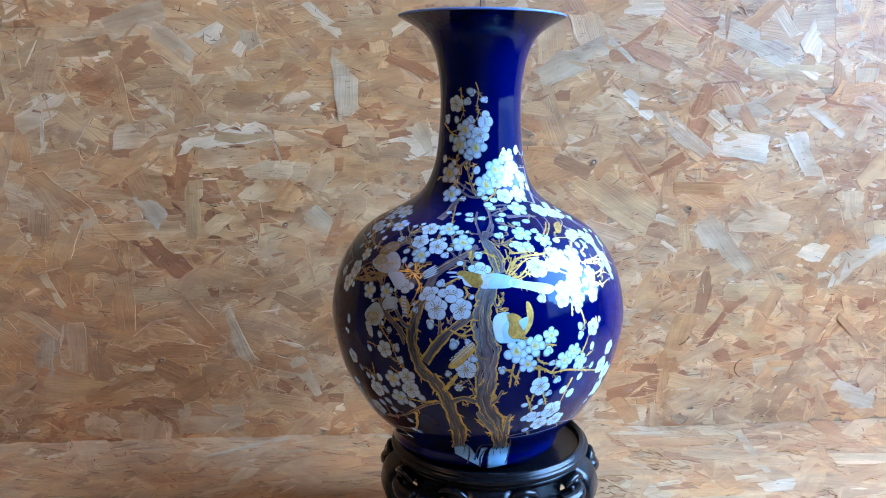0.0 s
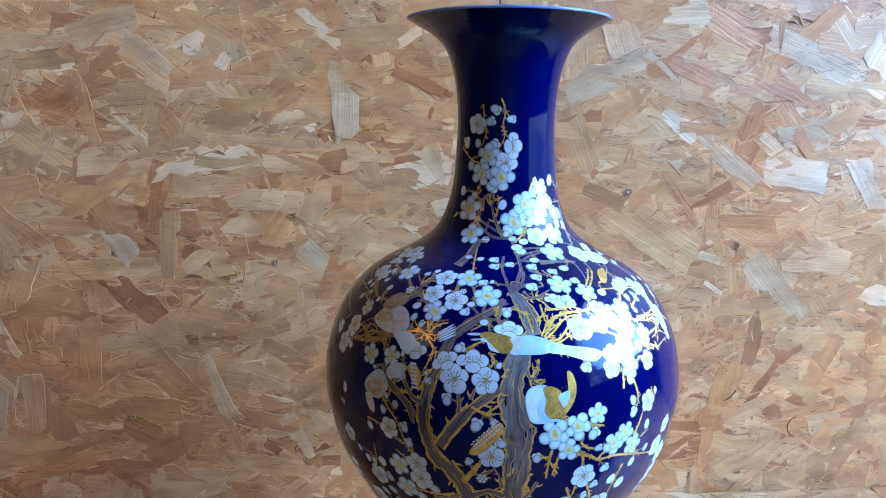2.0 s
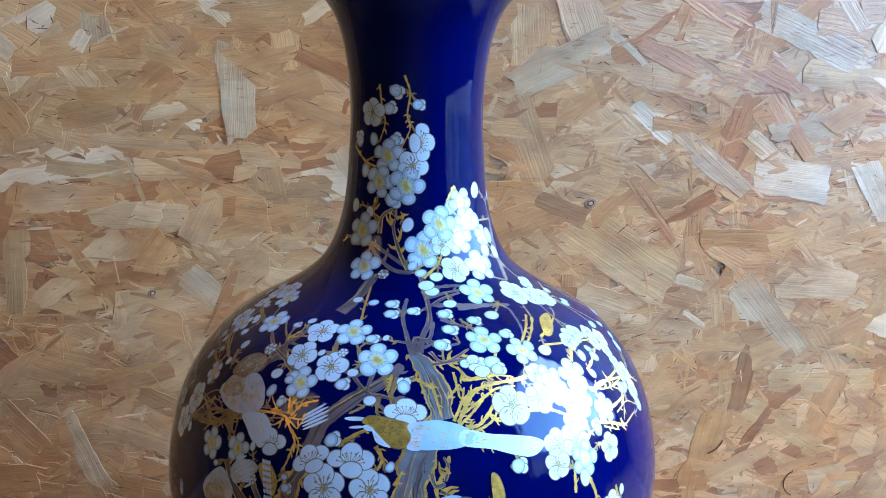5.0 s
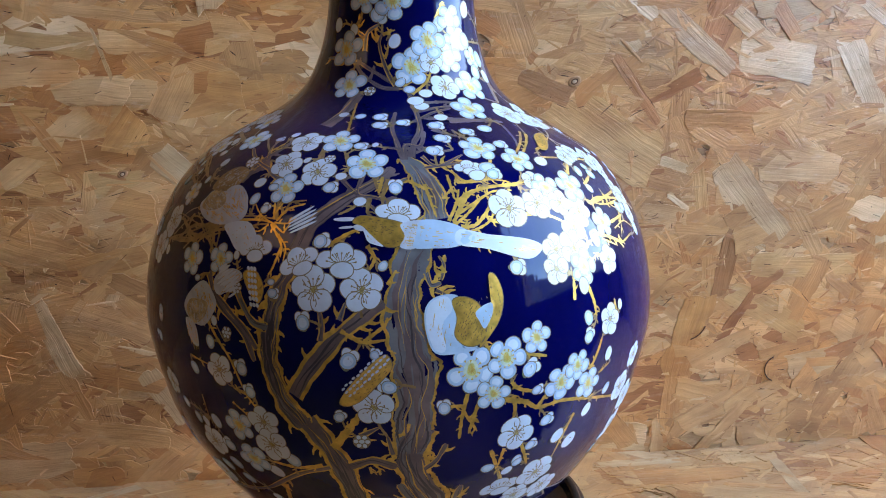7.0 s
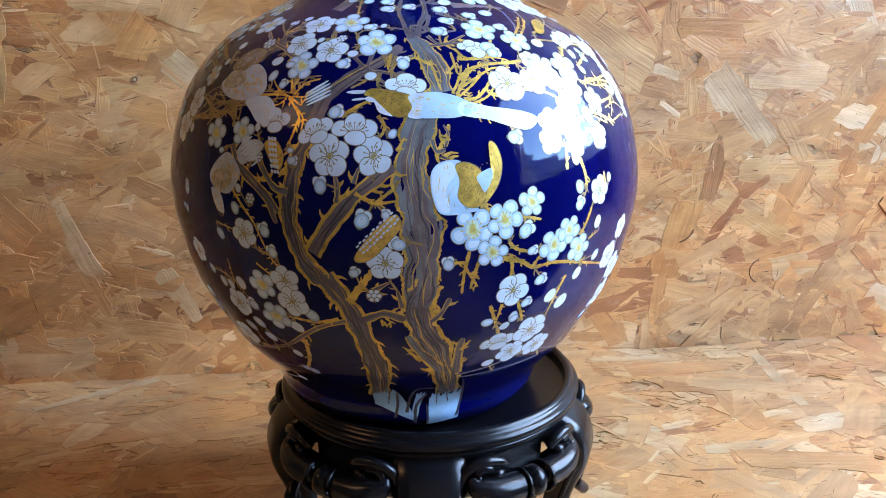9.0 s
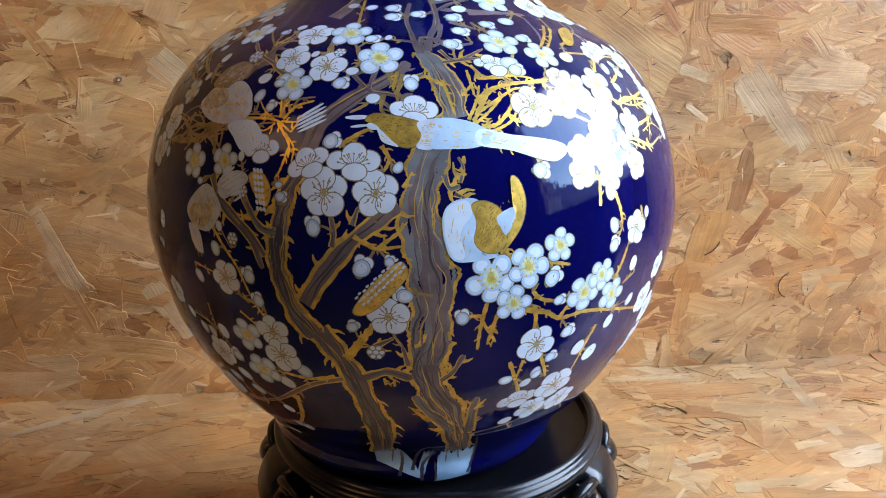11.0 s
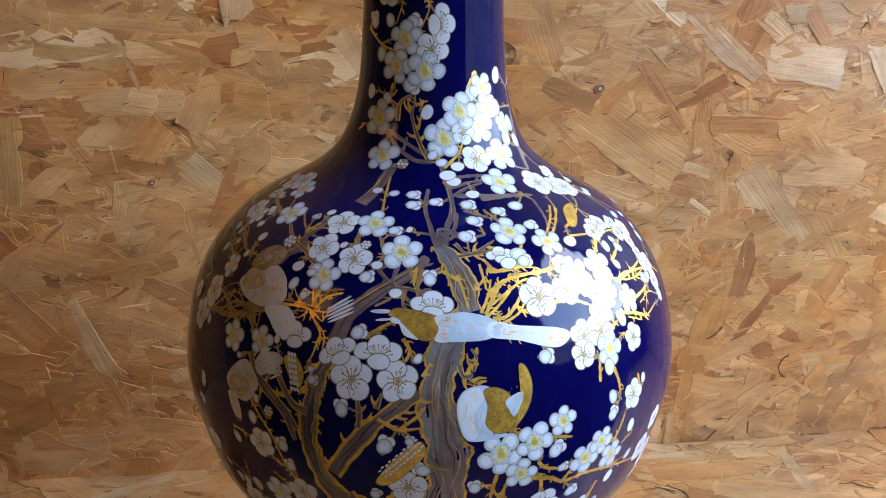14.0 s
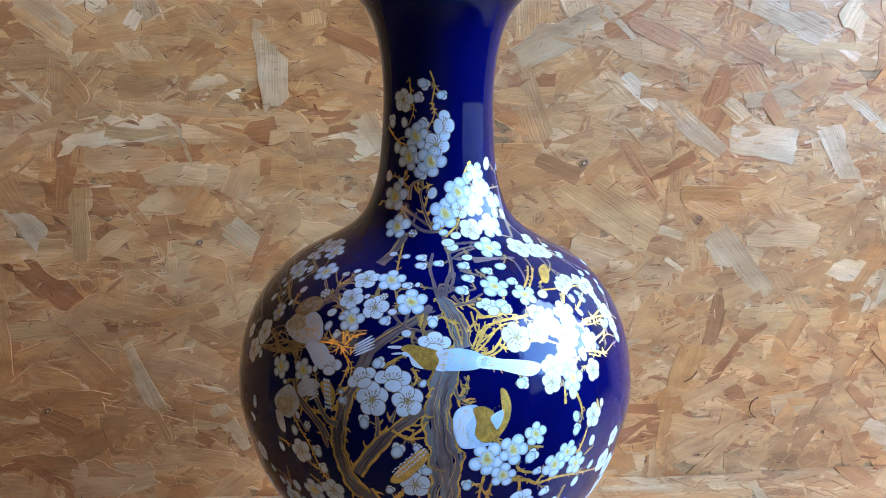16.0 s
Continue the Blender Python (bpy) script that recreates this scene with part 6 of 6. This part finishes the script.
    for i, (x, y, length, width, ang, mat) in enumerate(fixed):
        v, f = flake_parts(rnd, length, width, 0.00025)
        me = mesh_of("strand", v, f, [mat])
        uv_grain(me, [(a, b) for a, b, _ in v])
        put("strand", me, parent, "", base @ pose(x, y, 0.00105 + 0.000005 * i, rnd.gauss(0, 0.8 * warp), rnd.gauss(0, 0.4 * warp), ang))


WALL_PLANE = Matrix.Translation((0, WALL_Y, 0)) @ Euler((radians(90), 0, 0)).to_matrix().to_4x4()
FLAKES_A = (
    (-0.110, 0.395, 0.087, 0.029, 88, PALE), (-0.332, 0.407, 0.078, 0.014, 42, RUST), (-0.208, 0.447, 0.057, 0.018, 95, GREY), (0.195, 0.364, 0.039, 0.013, -40, PALE),
    (0.176, 0.264, 0.094, 0.038, -33, TAN), (0.297, 0.207, 0.079, 0.033, -50, GREY), (0.311, 0.319, 0.062, 0.030, -8, PALE), (0.276, 0.273, 0.073, 0.018, -3, ORANGE),
    (0.124, 0.406, 0.077, 0.031, 25, GREY), (0.252, 0.097, 0.074, 0.030, 78, ORANGE), (-0.316, 0.255, 0.036, 0.018, -52, PALE), (-0.185, 0.294, 0.069, 0.022, 0, GREY),
    (-0.421, 0.170, 0.041, 0.008, -62, PALE),
)
FLAKES_B = (
    (-0.032, 0.327, 0.037, 0.018, -60, GREY), (-0.265, 0.025, 0.069, 0.029, 4, GREY), (0.468, 0.032, 0.056, 0.026, -20, PALE), (0.317, 0.431, 0.089, 0.026, -22, GREY),
    (-0.284, 0.422, 0.049, 0.017, -35, GREY), (-0.134, 0.448, 0.045, 0.011, -42, PALE), (-0.319, 0.444, 0.059, 0.028, 15, GREY), (-0.189, 0.380, 0.066, 0.012, -2, ORANGE),
    (-0.273, 0.255, 0.062, 0.016, 86, TAN), (-0.234, 0.117, 0.060, 0.016, -68, GREY), (-0.433, 0.102, 0.051, 0.024, 80, GREY), (-0.160, 0.068, 0.048, 0.014, -60, GREY),
)
FLAKES_C = (
    (-0.368, 0.434, 0.057, 0.016, 5, GREY), (-0.430, 0.412, 0.052, 0.014, 30, TAN), (-0.427, 0.326, 0.071, 0.019, -8, TAN), (-0.390, 0.241, 0.039, 0.019, 20, GREY),
    (-0.137, 0.239, 0.042, 0.019, -40, GREY), (-0.182, 0.231, 0.037, 0.018, 10, TAN), (-0.201, 0.326, 0.091, 0.016, -5, TAN), (-0.142, 0.406, 0.072, 0.014, -12, TAN),
    (-0.078, 0.443, 0.048, 0.014, 8, TAN), (0.208, 0.131, 0.078, 0.022, 3, GREY), (0.320, 0.116, 0.075, 0.023, -30, TAN), (0.390, 0.074, 0.093, 0.029, 5, GREY),
    (0.222, 0.437, 0.070, 0.023, -10, TAN),
)
FLAKES_D = (
    (0.361, 0.397, 0.094, 0.027, -5, TAN), (0.447, 0.410, 0.042, 0.024, 80, GREY), (0.389, 0.301, 0.075, 0.020, -60, PALE), (0.320, 0.362, 0.059, 0.020, 10, GREY),
    (0.284, 0.169, 0.073, 0.016, 80, RUST), (0.350, 0.158, 0.089, 0.021, 0, TAN), (0.452, 0.193, 0.086, 0.029, 30, PALE), (-0.456, 0.197, 0.060, 0.023, 0, ORANGE),
    (-0.392, 0.059, 0.094, 0.027, -4, TAN), (-0.303, 0.165, 0.083, 0.017, 4, TAN), (0.159, 0.072, 0.059, 0.020, 60, TAN), (0.241, 0.337, 0.083, 0.017, -40, GREY),
    (-0.185, 0.319, 0.037, 0.003, -72, PALE), (-0.418, 0.331, 0.039, 0.004, 88, PALE), (0.418, 0.450, 0.048, 0.021, -60, PALE), (0.403, 0.347, 0.055, 0.010, -35, PALE),
    (0.175, 0.419, 0.037, 0.006, -40, PALE),
)
WALL_FLAKES = FLAKES_C + FLAKES_D + FLAKES_A + FLAKES_B
SHELF_FLAKES = (
    (-0.406, 0.186, 0.044, 0.009, 25, SHELF_PALE), (0.196, 0.078, 0.034, 0.008, 11, SHELF_PALE), (0.279, 0.175, 0.065, 0.012, 2, SHELF_ORANGE), (0.208, 0.196, 0.071, 0.010, 0, SHELF_PALE),
    (0.270, 0.084, 0.049, 0.008, 7, SHELF_PALE), (-0.153, 0.175, 0.071, 0.009, 5, SHELF_GREY), (-0.219, 0.191, 0.101, 0.010, 27, SHELF_PALE), (0.315, 0.140, 0.094, 0.011, -98, SHELF_GREY),
    (0.323, 0.070, 0.071, 0.017, 12, SHELF_PALE), (0.236, 0.042, 0.061, 0.013, -1, SHELF_GREY), (0.284, 0.133, 0.060, 0.008, -45, SHELF_ORANGE),
)
CURLS = ((0.251, 0.114, 0.0176, -75, -20), (0.334, 0.068, 0.0110, 110, 250))
JOINT_X = 0.0259
KNOTS = ((0.150, 0.303, 0.0043), (-0.315, 0.091, 0.0037), (-0.178, 0.238, 0.0031))

strands(wall_north, WALL_PLANE, -0.80, 0.85, 0.004, 0.70, 9500, 11, 300, (-0.5, 0.52, 0.02, 0.5), WALL_FLAKES, 0.8)
strands(shelf, Matrix.Identity(4), -0.75, 0.85, SHELF_Y + 0.01, WALL_Y - 0.012, 3600, 23, 300, (-0.45, 0.5, -0.1, 0.2), SHELF_FLAKES, 0.25, (SHELF_STRAND, SHELF_STRANDS))

for x, z, size in KNOTS:
    set_in = Matrix.Translation((x, WALL_Y - 0.0017, z)) @ Euler((radians(90), 0, 0)).to_matrix().to_4x4() @ pose(0, 0, 0, 0, 0, 25) @ Matrix.Diagonal((1.25, 0.9, 1, 1))
    bm = bmesh.new()
    lathe(bm, [(0.0001, 0.00010), (size * 0.7, 0.00012), (size * 0.92, 0.00002), (size, -0.0003)], 18, False)
    knot = part("knot", bm, KNOT, wall_north)
    knot.matrix_basis = set_in
    bm = bmesh.new()
    lathe(bm, [(size * 0.34, 0.00008), (size * 0.40, 0.00022), (size * 0.52, 0.00020), (size * 0.58, 0.00006)], 14, False)
    part("growth_ring", bm, CREVICE, knot)
    bm = bmesh.new()
    lathe(bm, [(0.0001, 0.00030), (size * 0.22, 0.00026), (size * 0.33, 0.00008)], 12, False)
    part("pith", bm, PITH, knot)
# two curled dark fibres that stand off the wall
for x, z, size, a0, a1 in CURLS:
    bm = bmesh.new()
    path = [(x + size * math.cos(radians(a0 + (a1 - a0) * q / 9)), WALL_Y - 0.0022, z + size * math.sin(radians(a0 + (a1 - a0) * q / 9))) for q in range(10)]
    sweep(bm, path, [0.0005] * 10, 6, up=(0, 1, 0))
    part("curled_fibre", bm, CREVICE, wall_north)

# upright joint between two wall panels, behind the vase
bm = bmesh.new()
box(bm, (JOINT_X - 0.0007, WALL_Y - 0.0021, 0.001), (JOINT_X + 0.0007, WALL_Y - 0.0019, 0.72))
part("panel_joint", bm, CREVICE, wall_north, smooth=False)
bm = bmesh.new()
box(bm, (JOINT_X + 0.0007, WALL_Y - 0.0023, 0.001), (JOINT_X + 0.0050, WALL_Y - 0.0012, 0.72), 0.0003)
part("panel_edge", bm, BOARD, wall_north, smooth=False)
